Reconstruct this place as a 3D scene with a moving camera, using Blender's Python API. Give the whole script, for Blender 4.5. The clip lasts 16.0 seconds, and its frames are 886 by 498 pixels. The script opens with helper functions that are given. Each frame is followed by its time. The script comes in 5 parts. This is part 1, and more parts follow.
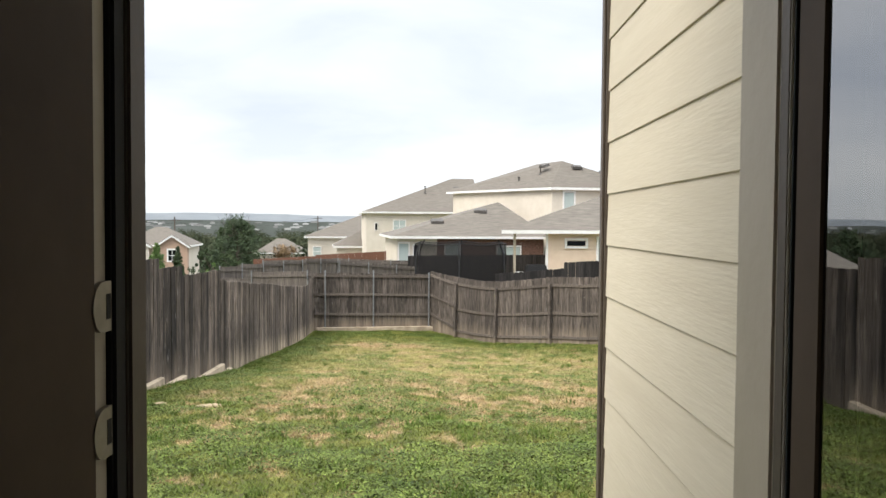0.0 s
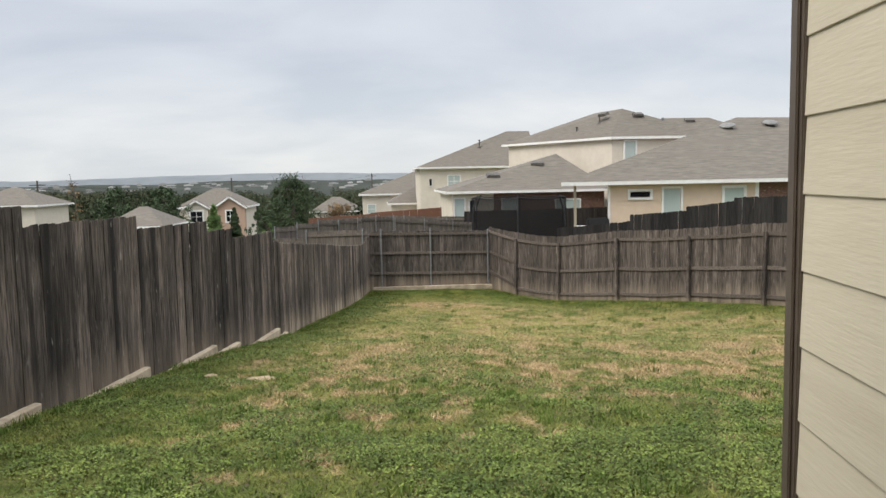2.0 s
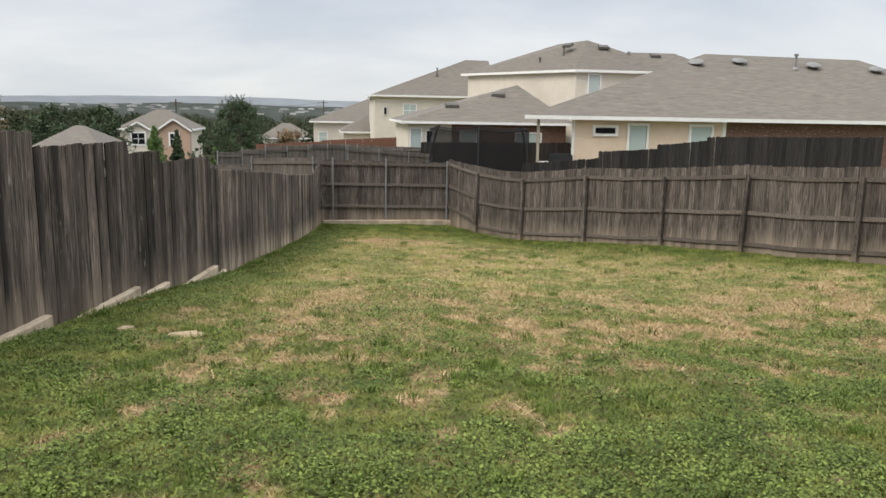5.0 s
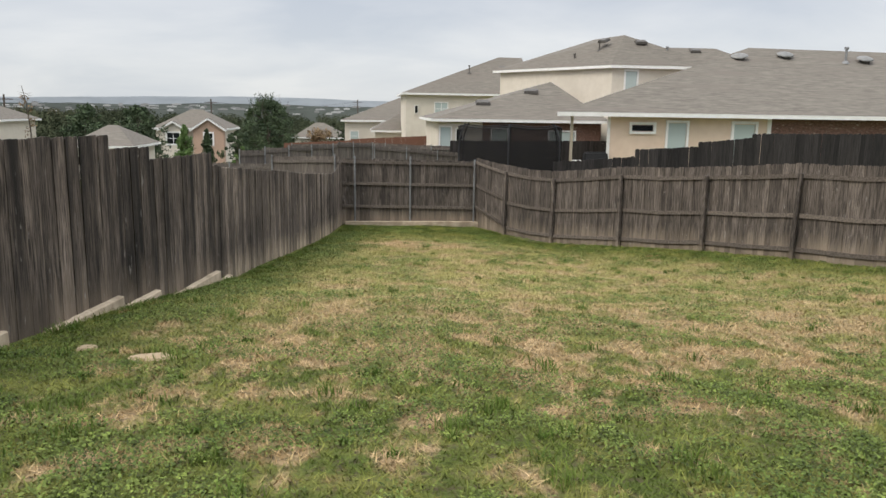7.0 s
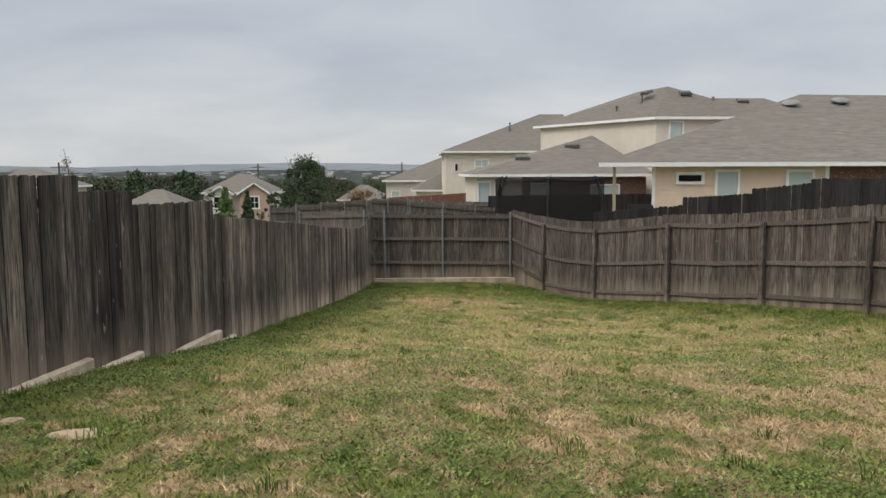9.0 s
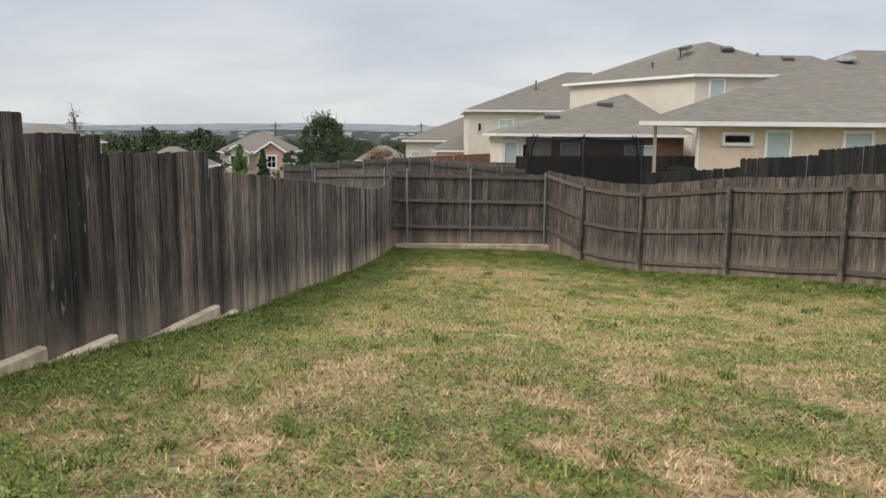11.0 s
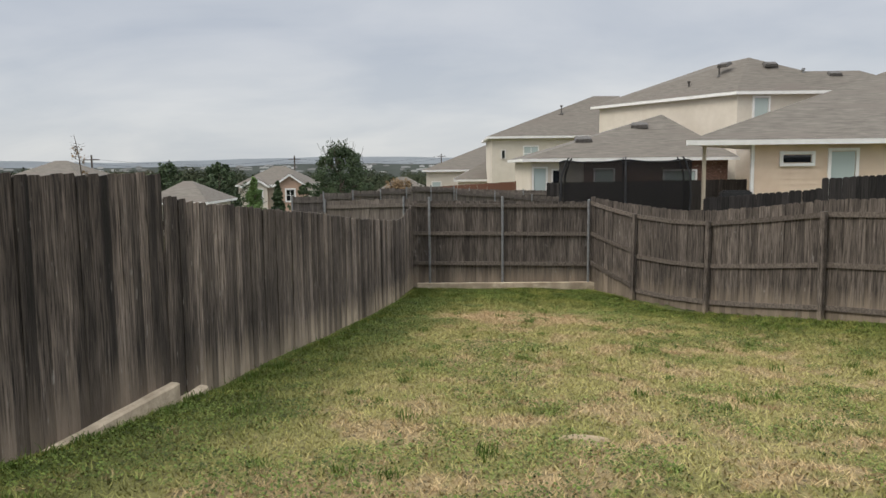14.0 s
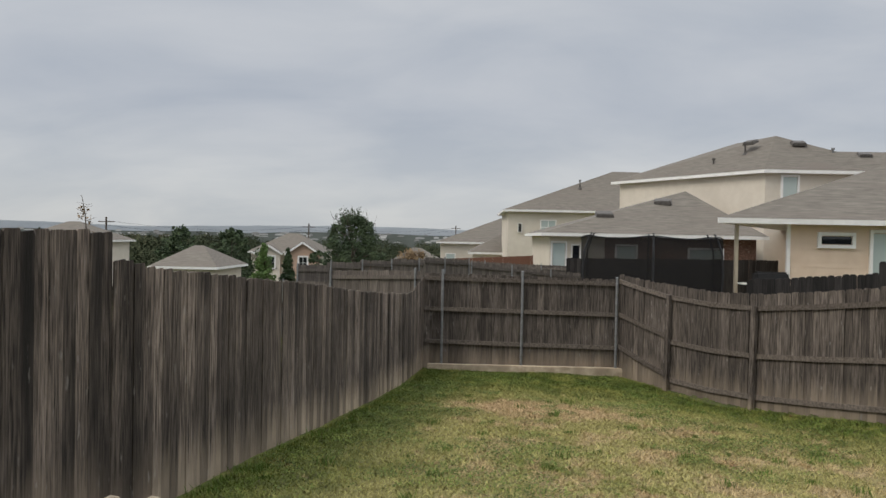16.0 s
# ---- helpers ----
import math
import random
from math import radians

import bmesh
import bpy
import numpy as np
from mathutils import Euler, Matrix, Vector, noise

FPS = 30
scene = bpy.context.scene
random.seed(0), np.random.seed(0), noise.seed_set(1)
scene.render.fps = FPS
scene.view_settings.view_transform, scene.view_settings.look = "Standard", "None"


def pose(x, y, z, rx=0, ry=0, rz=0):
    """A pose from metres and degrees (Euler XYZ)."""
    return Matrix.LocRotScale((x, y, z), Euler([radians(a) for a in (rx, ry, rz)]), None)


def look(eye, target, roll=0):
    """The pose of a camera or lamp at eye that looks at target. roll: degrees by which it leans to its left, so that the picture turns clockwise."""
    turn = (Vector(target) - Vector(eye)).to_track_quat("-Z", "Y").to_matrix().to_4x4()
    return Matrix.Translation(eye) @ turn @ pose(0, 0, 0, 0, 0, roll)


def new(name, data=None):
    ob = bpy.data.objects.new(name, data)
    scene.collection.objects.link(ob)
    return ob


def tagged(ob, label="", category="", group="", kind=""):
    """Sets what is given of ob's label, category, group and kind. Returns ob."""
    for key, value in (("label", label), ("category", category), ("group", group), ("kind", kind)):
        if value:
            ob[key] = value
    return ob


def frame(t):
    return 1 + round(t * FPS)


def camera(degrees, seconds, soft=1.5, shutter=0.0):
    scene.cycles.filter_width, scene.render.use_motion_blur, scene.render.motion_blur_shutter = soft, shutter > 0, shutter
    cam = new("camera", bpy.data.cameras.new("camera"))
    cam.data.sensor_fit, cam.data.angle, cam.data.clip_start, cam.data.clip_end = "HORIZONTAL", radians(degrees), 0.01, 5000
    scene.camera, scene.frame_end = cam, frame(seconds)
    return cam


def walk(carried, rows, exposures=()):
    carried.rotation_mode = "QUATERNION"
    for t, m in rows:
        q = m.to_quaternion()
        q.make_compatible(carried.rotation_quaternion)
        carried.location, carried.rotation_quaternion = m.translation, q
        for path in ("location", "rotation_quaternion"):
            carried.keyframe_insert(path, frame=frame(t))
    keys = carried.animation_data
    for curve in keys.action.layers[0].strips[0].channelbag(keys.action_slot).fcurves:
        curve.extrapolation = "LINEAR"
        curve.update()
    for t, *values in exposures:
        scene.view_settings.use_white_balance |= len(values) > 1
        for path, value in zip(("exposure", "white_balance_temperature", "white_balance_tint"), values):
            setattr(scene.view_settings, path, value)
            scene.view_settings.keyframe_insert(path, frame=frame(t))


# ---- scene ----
cam = camera(59.8, 16.0)
PATH = [
    (0, (-1.582, -28.459, 3.744), (-1.291, -26.481, 3.677), 0.4),
    (0.5, (-1.599, -28.254, 3.73), (-1.339, -26.273, 3.64), -0.6),
    (1, (-1.624, -27.999, 3.741), (-1.396, -26.015, 3.622), -1.8),
    (1.5, (-1.605, -27.697, 3.735), (-1.419, -25.71, 3.604), -1.4),
    (2, (-1.589, -27.456, 3.719), (-1.44, -25.47, 3.537), -1.1),
    (2.5, (-1.601, -27.249, 3.72), (-1.422, -25.272, 3.474), -1.0),
    (3, (-1.601, -27.127, 3.673), (-1.44, -25.159, 3.357), 1.2),
    (3.5, (-1.527, -26.886, 3.601), (-1.358, -24.931, 3.216), 1.7),
    (4, (-1.624, -26.438, 3.607), (-1.371, -24.488, 3.241), 0.8),
    (4.2, (-1.662, -26.305, 3.607), (-1.396, -24.352, 3.265), 0.5),
    (6.3, (-1.402, -25.022, 3.558), (-1.129, -23.079, 3.173), 2.5),
    (6.5, (-1.34, -24.882, 3.523), (-1.095, -22.933, 3.147), 1.9),
    (7, (-1.221, -24.671, 3.488), (-1.036, -22.712, 3.13), 0.9),
    (7.5, (-1.032, -24.479, 3.414), (-0.971, -22.507, 3.084), 1.0),
    (8, (-0.947, -24.265, 3.293), (-0.932, -22.29, 2.98), -0.2),
    (8.5, (-0.841, -23.86, 3.167), (-0.822, -21.877, 2.908), -0.2),
    (9, (-0.731, -23.328, 3.135), (-0.666, -21.339, 2.934), -0.2),
    (9.5, (-0.659, -22.823, 3.114), (-0.622, -20.836, 2.893), 0.6),
    (11.8, (-1.065, -20.566, 2.911), (-1.079, -18.591, 2.599), -0.2),
    (12, (-1.021, -20.377, 2.927), (-1.057, -18.401, 2.622), -0.0),
    (12.5, (-1.074, -19.929, 2.84), (-1.089, -17.955, 2.521), -0.1),
    (13, (-1.089, -19.486, 2.807), (-1.086, -17.512, 2.486), -0.9),
    (13.5, (-1.066, -19.02, 2.765), (-1.097, -17.039, 2.492), -0.9),
    (14, (-1.093, -18.555, 2.757), (-1.128, -16.567, 2.539), -0.6),
    (14.5, (-1.058, -18.195, 2.757), (-1.157, -16.204, 2.595), 0.7),
    (15, (-1.106, -17.783, 2.745), (-1.142, -15.788, 2.619), 0.2),
    (15.5, (-1.138, -17.413, 2.723), (-1.15, -15.415, 2.644), 0.1),
    (16, (-1.163, -17.04, 2.708), (-1.232, -15.042, 2.676), 1.1),
]
walk(cam, [(t, look(eye, target, roll)) for t, eye, target, roll in PATH],
     exposures=[(0, 0.80), (0.5, 0.85), (1.0, 0.77), (1.5, 0.55), (2.0, 0.30), (3.0, 0.43), (3.5, 0.58), (4.2, 0.42), (6.5, 0.26), (7.0, 0.24), (7.5, 0.12), (8.0, 0.18), (9.0, -0.05), (9.5, 0.04), (12.0, 0.18), (12.5, 0.20), (13.0, 0.32), (13.5, 0.22), (14.0, 0.03), (15.0, -0.05), (15.5, 0.04), (16.0, -0.18)])

# ---- light ----
scene.view_settings.exposure = 0.0
world = bpy.data.worlds.new("overcast_sky")
scene.world = world
world.use_nodes = True


def overcast_sky():
    nt = world.node_tree
    nt.nodes.clear()
    N, L = nt.nodes.new, nt.links.new
    out, bg = N("ShaderNodeOutputWorld"), N("ShaderNodeBackground")
    sky = N("ShaderNodeTexSky")
    sky.sky_type, sky.sun_disc = "NISHITA", False
    sky.sun_elevation, sky.sun_rotation = radians(48), radians(243)
    dim = N("ShaderNodeVectorMath")
    dim.operation = "SCALE"
    dim.inputs["Scale"].default_value = 0.10
    L(sky.outputs[0], dim.inputs[0])
    geo = N("ShaderNodeTexCoord")
    sep = N("ShaderNodeSeparateXYZ")
    L(geo.outputs["Generated"], sep.inputs[0])
    up = N("ShaderNodeMath")
    up.operation = "MAXIMUM"
    L(sep.outputs["Z"], up.inputs[0])
    up.inputs[1].default_value = 0.0
    lift = N("ShaderNodeMath")
    lift.operation = "ADD"
    L(up.outputs[0], lift.inputs[0])
    lift.inputs[1].default_value = 0.34
    flat = N("ShaderNodeVectorMath")
    flat.operation = "DIVIDE"
    L(geo.outputs["Generated"], flat.inputs[0])
    L(lift.outputs[0], flat.inputs[1])
    stretch = N("ShaderNodeMapping")
    stretch.inputs["Scale"].default_value = (0.75, 1.25, 0.0)
    L(flat.outputs[0], stretch.inputs["Vector"])
    n1 = N("ShaderNodeTexNoise")
    n1.inputs["Scale"].default_value, n1.inputs["Detail"].default_value = 2.0, 6.0
    n1.inputs["Roughness"].default_value, n1.inputs["Distortion"].default_value = 0.52, 0.35
    L(stretch.outputs[0], n1.inputs["Vector"])
    clouds = N("ShaderNodeValToRGB")
    clouds.color_ramp.elements[0].position, clouds.color_ramp.elements[0].color = 0.32, (0.510, 0.550, 0.615, 1)
    clouds.color_ramp.elements[1].position, clouds.color_ramp.elements[1].color = 0.66, (0.660, 0.680, 0.715, 1)
    L(n1.outputs["Fac"], clouds.inputs[0])
    # overcast luminance: brighter overhead, a pale band low down
    grad = N("ShaderNodeValToRGB")
    e = grad.color_ramp.elements
    e[0].position, e[0].color = 0.0, (1.04, 1.03, 0.98, 1)
    e[1].position, e[1].color = 1.0, (3.7, 3.65, 3.55, 1)
    a = e.new(0.07)
    a.color = (1.06, 1.05, 1.02, 1)
    b = e.new(0.16)
    b.color = (0.93, 0.94, 0.96, 1)
    c = e.new(0.38)
    c.color = (1.05, 1.05, 1.04, 1)
    d = e.new(0.6)
    d.color = (2.45, 2.45, 2.4, 1)
    L(up.outputs[0], grad.inputs[0])
    mul = N("ShaderNodeMix")
    mul.data_type, mul.blend_type = "RGBA", "MULTIPLY"
    mul.inputs[0].default_value = 1.0
    L(clouds.outputs[0], mul.inputs[6])
    L(grad.outputs[0], mul.inputs[7])
    mix = N("ShaderNodeMix")
    mix.data_type = "RGBA"
    mix.inputs[0].default_value = 0.93
    L(dim.outputs[0], mix.inputs[6])
    L(mul.outputs[2], mix.inputs[7])
    L(mix.outputs[2], bg.inputs["Color"])
    bg.inputs["Strength"].default_value = 1.0
    L(bg.outputs[0], out.inputs["Surface"])


overcast_sky()
sun = new("sun", bpy.data.lights.new("sun", "SUN"))
sun.data.energy, sun.data.angle, sun.data.color = 1.7, radians(26), (1.0, 0.93, 0.83)
sun.matrix_world = look((0, 0, 60), (0.60 * 46, 0.30 * 46, 60 - 0.74 * 46))


# ---- materials ----
def mat(name, c0, c1, scale=4.0, rough=0.8, bump=0.0, bump_scale=40.0, stretch=(1, 1, 1), c2=None, c2_scale=0.7,
        c2_at=(0.5, 0.7), by_object=0.0, by_island=0.0, metal=0.0, spec=0.3, detail=5.0, foot=None, stain=None):
    """Two-tone grain, a second larger stain colour, bump; piece-by-piece brightness."""
    m = bpy.data.materials.new(name)
    m.use_nodes = True
    nt = m.node_tree
    N, L = nt.nodes.new, nt.links.new
    p = nt.nodes["Principled BSDF"]
    p.inputs["Roughness"].default_value, p.inputs["Metallic"].default_value = rough, metal
    p.inputs["Specular IOR Level"].default_value = spec
    tc, mp = N("ShaderNodeTexCoord"), N("ShaderNodeMapping")
    mp.inputs["Scale"].default_value = stretch
    L(tc.outputs["Object"], mp.inputs["Vector"])
    vec = mp.outputs[0]
    if by_object:
        oi = N("ShaderNodeObjectInfo")
        sh = N("ShaderNodeVectorMath")
        sh.operation = "SCALE"
        sh.inputs[0].default_value = (37.0, 21.0, 53.0)
        L(oi.outputs["Random"], sh.inputs["Scale"])
        ad = N("ShaderNodeVectorMath")
        L(vec, ad.inputs[0])
        L(sh.outputs[0], ad.inputs[1])
        vec = ad.outputs[0]
    n1 = N("ShaderNodeTexNoise")
    n1.inputs["Scale"].default_value, n1.inputs["Detail"].default_value = scale, detail
    n1.inputs["Roughness"].default_value = 0.6
    L(vec, n1.inputs["Vector"])
    r1 = N("ShaderNodeValToRGB")
    r1.color_ramp.elements[0].position, r1.color_ramp.elements[1].position = 0.34, 0.66
    r1.color_ramp.elements[0].color, r1.color_ramp.elements[1].color = (*c0, 1), (*c1, 1)
    L(n1.outputs["Fac"], r1.inputs[0])
    col = r1.outputs[0]
    if c2:
        n2 = N("ShaderNodeTexNoise")
        n2.inputs["Scale"].default_value, n2.inputs["Detail"].default_value = c2_scale, 4.0
        L(vec, n2.inputs["Vector"])
        mr = N("ShaderNodeMapRange")
        mr.inputs["From Min"].default_value, mr.inputs["From Max"].default_value = c2_at
        L(n2.outputs["Fac"], mr.inputs["Value"])
        mx = N("ShaderNodeMix")
        mx.data_type = "RGBA"
        L(mr.outputs[0], mx.inputs[0])
        L(col, mx.inputs[6])
        mx.inputs[7].default_value = (*c2, 1)
        col = mx.outputs[2]
    if foot:  # pale soil splashed up the lowest part of a board
        sp = N("ShaderNodeSeparateXYZ")
        L(tc.outputs["Object"], sp.inputs[0])
        n4 = N("ShaderNodeTexNoise")
        n4.inputs["Scale"].default_value = 3.0
        L(vec, n4.inputs["Vector"])
        wob = N("ShaderNodeMath")
        wob.operation = "MULTIPLY_ADD"
        L(n4.outputs["Fac"], wob.inputs[0])
        wob.inputs[1].default_value = -0.30
        L(sp.outputs["Z"], wob.inputs[2])
        mr = N("ShaderNodeMapRange")
        mr.inputs["From Min"].default_value, mr.inputs["From Max"].default_value = 0.13, -0.09
        mr.inputs["To Max"].default_value = 0.75
        L(wob.outputs[0], mr.inputs["Value"])
        mx = N("ShaderNodeMix")
        mx.data_type = "RGBA"
        L(mr.outputs[0], mx.inputs[0])
        L(col, mx.inputs[6])
        mx.inputs[7].default_value = (*foot, 1)
        col = mx.outputs[2]
    if stain:  # rain stains running over several boards, and small pale scuffs
        geo = N("ShaderNodeNewGeometry")
        ms = N("ShaderNodeMapping")
        ms.inputs["Scale"].default_value = (1.0, 1.0, 0.75)
        L(geo.outputs["Position"], ms.inputs["Vector"])
        n5 = N("ShaderNodeTexNoise")
        n5.inputs["Scale"].default_value, n5.inputs["Detail"].default_value = 1.1, 5.0
        L(ms.outputs[0], n5.inputs["Vector"])
        mr = N("ShaderNodeMapRange")
        mr.inputs["From Min"].default_value, mr.inputs["From Max"].default_value = 0.34, 0.64
        mr.inputs["To Min"].default_value, mr.inputs["To Max"].default_value = stain
        L(n5.outputs["Fac"], mr.inputs["Value"])
        hs = N("ShaderNodeHueSaturation")
        L(mr.outputs[0], hs.inputs["Value"])
        L(col, hs.inputs["Color"])
        mk = N("ShaderNodeMapping")
        mk.inputs["Scale"].default_value = (1.0, 1.0, 0.3)
        L(geo.outputs["Position"], mk.inputs["Vector"])
        n6 = N("ShaderNodeTexNoise")
        n6.inputs["Scale"].default_value, n6.inputs["Detail"].default_value = 16.0, 3.0
        L(mk.outputs[0], n6.inputs["Vector"])
        mr = N("ShaderNodeMapRange")
        mr.inputs["From Min"].default_value, mr.inputs["From Max"].default_value = 0.66, 0.74
        mr.inputs["To Max"].default_value = 0.5
        L(n6.outputs["Fac"], mr.inputs["Value"])
        mx = N("ShaderNodeMix")
        mx.data_type = "RGBA"
        L(mr.outputs[0], mx.inputs[0])
        L(hs.outputs[0], mx.inputs[6])
        mx.inputs[7].default_value = (0.30, 0.275, 0.25, 1)
        col = mx.outputs[2]
    for amount, node, socket in ((by_object, "ShaderNodeObjectInfo", "Random"), (by_island, "ShaderNodeNewGeometry", "Random Per Island")):
        if amount:
            src = N(node)
            mr = N("ShaderNodeMapRange")
            mr.inputs["To Min"].default_value, mr.inputs["To Max"].default_value = 1 - amount, 1 + amount
            L(src.outputs[socket], mr.inputs["Value"])
            hs = N("ShaderNodeHueSaturation")
            L(mr.outputs[0], hs.inputs["Value"])
            L(col, hs.inputs["Color"])
            col = hs.outputs[0]
    L(col, p.inputs["Base Color"])
    if bump:
        n3 = N("ShaderNodeTexNoise")
        n3.inputs["Scale"].default_value, n3.inputs["Detail"].default_value = bump_scale, 4.0
        L(vec, n3.inputs["Vector"])
        bp = N("ShaderNodeBump")
        bp.inputs["Strength"].default_value, bp.inputs["Distance"].default_value = bump, 0.01
        L(n3.outputs["Fac"], bp.inputs["Height"])
        L(bp.outputs[0], p.inputs["Normal"])
    return m


def glass_mat(name, tint, gloss=0.04):
    m = bpy.data.materials.new(name)
    m.use_nodes = True
    p = m.node_tree.nodes["Principled BSDF"]
    p.inputs["Base Color"].default_value = (*tint, 1)
    p.inputs["Roughness"].default_value, p.inputs["IOR"].default_value = gloss, 1.52
    p.inputs["Specular IOR Level"].default_value = 0.6
    return m


WOOD = mat("weathered_cedar", (0.017, 0.013, 0.0105), (0.225, 0.180, 0.148), scale=12, rough=0.9, bump=0.8, bump_scale=34,
           stretch=(5.0, 5.0, 0.5), c2=(0.016, 0.013, 0.011), c2_scale=0.6, c2_at=(0.44, 0.62), by_object=0.46, foot=(0.19, 0.148, 0.11),
           stain=(0.55, 1.2))
WOOD_S = mat("weathered_cedar_pale", (0.028, 0.021, 0.017), (0.262, 0.212, 0.175), scale=12, rough=0.9, bump=0.8, bump_scale=34,
             stretch=(5.0, 5.0, 0.5), c2=(0.026, 0.020, 0.017), c2_scale=0.6, c2_at=(0.48, 0.68), by_object=0.46, foot=(0.35, 0.278, 0.20),
             stain=(0.6, 1.22))
WOOD_R = mat("weathered_pine", (0.036, 0.029, 0.024), (0.166, 0.137, 0.115), scale=11, rough=0.9, bump=0.5, bump_scale=30,
             stretch=(4.4, 4.4, 0.55), c2=(0.030, 0.024, 0.020), c2_scale=0.6, c2_at=(0.50, 0.70), by_object=0.28, foot=(0.24, 0.19, 0.14),
             stain=(0.78, 1.18))
WOOD_RAIL = mat("weathered_rail", (0.072, 0.058, 0.047), (0.165, 0.136, 0.113), scale=9, rough=0.9, bump=0.4, stretch=(3, 3, 3),
                by_object=0.2)
WOOD_DARK = mat("dark_fence_wood", (0.017, 0.015, 0.014), (0.046, 0.040, 0.037), scale=9, rough=0.9, stretch=(6, 6, 0.6),
                c2=(0.075, 0.066, 0.060), c2_at=(0.62, 0.8), by_object=0.35)
WOOD_FAR = mat("far_fence_wood", (0.080, 0.066, 0.056), (0.175, 0.148, 0.128), scale=9, rough=0.9, stretch=(6, 6, 0.6), by_object=0.25)
WOOD_RED = mat("red_cedar_fence", (0.13, 0.06, 0.04), (0.22, 0.11, 0.075), scale=9, rough=0.9, stretch=(6, 6, 0.6), by_island=0.2)
STEEL = mat("galvanized_steel", (0.19, 0.19, 0.19), (0.28, 0.28, 0.28), scale=14, rough=0.6, metal=0.5)
CONCRETE = mat("weathered_concrete", (0.40, 0.315, 0.225), (0.57, 0.47, 0.345), scale=7, rough=0.95, bump=0.7, bump_scale=30,
               c2=(0.30, 0.24, 0.17), c2_scale=2.2, by_object=0.1)
SIDING = mat("beige_fiber_cement", (0.585, 0.515, 0.39), (0.62, 0.55, 0.425), scale=3, rough=0.75, stretch=(14, 1.2, 14), bump=0.10,
             bump_scale=9, c2=(0.56, 0.49, 0.37), c2_scale=0.5, by_object=0.02)
BRONZE = mat("brown_trim_paint", (0.085, 0.066, 0.05), (0.115, 0.09, 0.07), scale=5, rough=0.55, bump=0.1)
GREYTRIM = mat("taupe_jamb_paint", (0.42, 0.36, 0.27), (0.47, 0.405, 0.31), scale=4, rough=0.55, bump=0.08)
JAMB = mat("cream_jamb_paint", (0.42, 0.38, 0.31), (0.50, 0.46, 0.38), scale=4, rough=0.5)
RUBBER = mat("black_weatherstrip", (0.008, 0.008, 0.008), (0.015, 0.015, 0.015), rough=0.8)
DOORBROWN = mat("dark_brown_door", (0.066, 0.045, 0.030), (0.088, 0.062, 0.042), scale=4, rough=0.7, spec=0.15)
STRIKE = mat("brushed_nickel", (0.22, 0.20, 0.165), (0.30, 0.275, 0.23), scale=30, rough=0.5, metal=0.6)
INNER = mat("interior_paint", (0.30, 0.25, 0.19), (0.33, 0.28, 0.21), scale=3, rough=0.85)
TILE = mat("interior_floor_tile", (0.25, 0.20, 0.15), (0.34, 0.28, 0.21), scale=3, rough=0.5)
CREAM = mat("cream_stucco_siding", (0.615, 0.548, 0.458), (0.665, 0.598, 0.505), scale=2, rough=0.85, c2=(0.585, 0.52, 0.43), c2_scale=0.3)
PEACH = mat("tan_siding", (0.65, 0.50, 0.375), (0.70, 0.55, 0.42), scale=2, rough=0.85, c2=(0.60, 0.47, 0.34), c2_scale=0.3)
BRICK = mat("brown_brick", (0.10, 0.055, 0.04), (0.20, 0.115, 0.085), scale=9, rough=0.9, stretch=(1, 1, 3), c2=(0.36, 0.30, 0.25), c2_at=(0.6, 0.75), c2_scale=6)
WHITE = mat("white_trim_paint", (0.74, 0.72, 0.68), (0.82, 0.80, 0.77), scale=3, rough=0.6)
SHINGLE = mat("taupe_shingles", (0.112, 0.098, 0.082), (0.176, 0.157, 0.132), scale=1.6, rough=0.95, stretch=(1, 1, 13), bump=0.6,
              bump_scale=6, c2=(0.145, 0.124, 0.105), c2_scale=0.3)
VENT = mat("dark_roof_vent", (0.07, 0.062, 0.055), (0.11, 0.10, 0.09), scale=6, rough=0.6)
VENT_PALE = mat("grey_metal_roof_vent", (0.15, 0.146, 0.138), (0.22, 0.215, 0.205), scale=6, rough=0.5, metal=0.3)
PANE = glass_mat("window_glass", (0.44, 0.50, 0.475), 0.12)
PANE_DARK = glass_mat("dark_window_glass", (0.015, 0.017, 0.02))
NETTING = mat("black_trampoline_net", (0.010, 0.010, 0.011), (0.02, 0.02, 0.02), scale=30, rough=0.9)
PADDING = mat("black_foam_pole", (0.016, 0.016, 0.018), (0.03, 0.03, 0.032), scale=6, rough=0.8)
BARK = mat("bark", (0.06, 0.045, 0.035), (0.13, 0.105, 0.085), scale=8, rough=0.95, stretch=(4, 4, 1), bump=0.6)
LEAF = mat("oak_leaves", (0.022, 0.040, 0.016), (0.060, 0.085, 0.034), scale=0.8, rough=0.7, by_island=0.45)
LEAF_FAR = mat("far_woods_leaves", (0.024, 0.033, 0.018), (0.058, 0.064, 0.036), scale=0.09, rough=0.9, by_island=0.18, spec=0.05, c2=(0.10, 0.088, 0.052),
               c2_scale=0.012, c2_at=(0.55, 0.7))
LEAF_BRIGHT = mat("light_green_leaves", (0.06, 0.11, 0.03), (0.12, 0.18, 0.05), scale=1.5, rough=0.7, by_island=0.35)
LEAF_DRY = mat("autumn_brush", (0.14, 0.085, 0.04), (0.22, 0.15, 0.08), scale=1.0, rough=0.8, by_island=0.35)


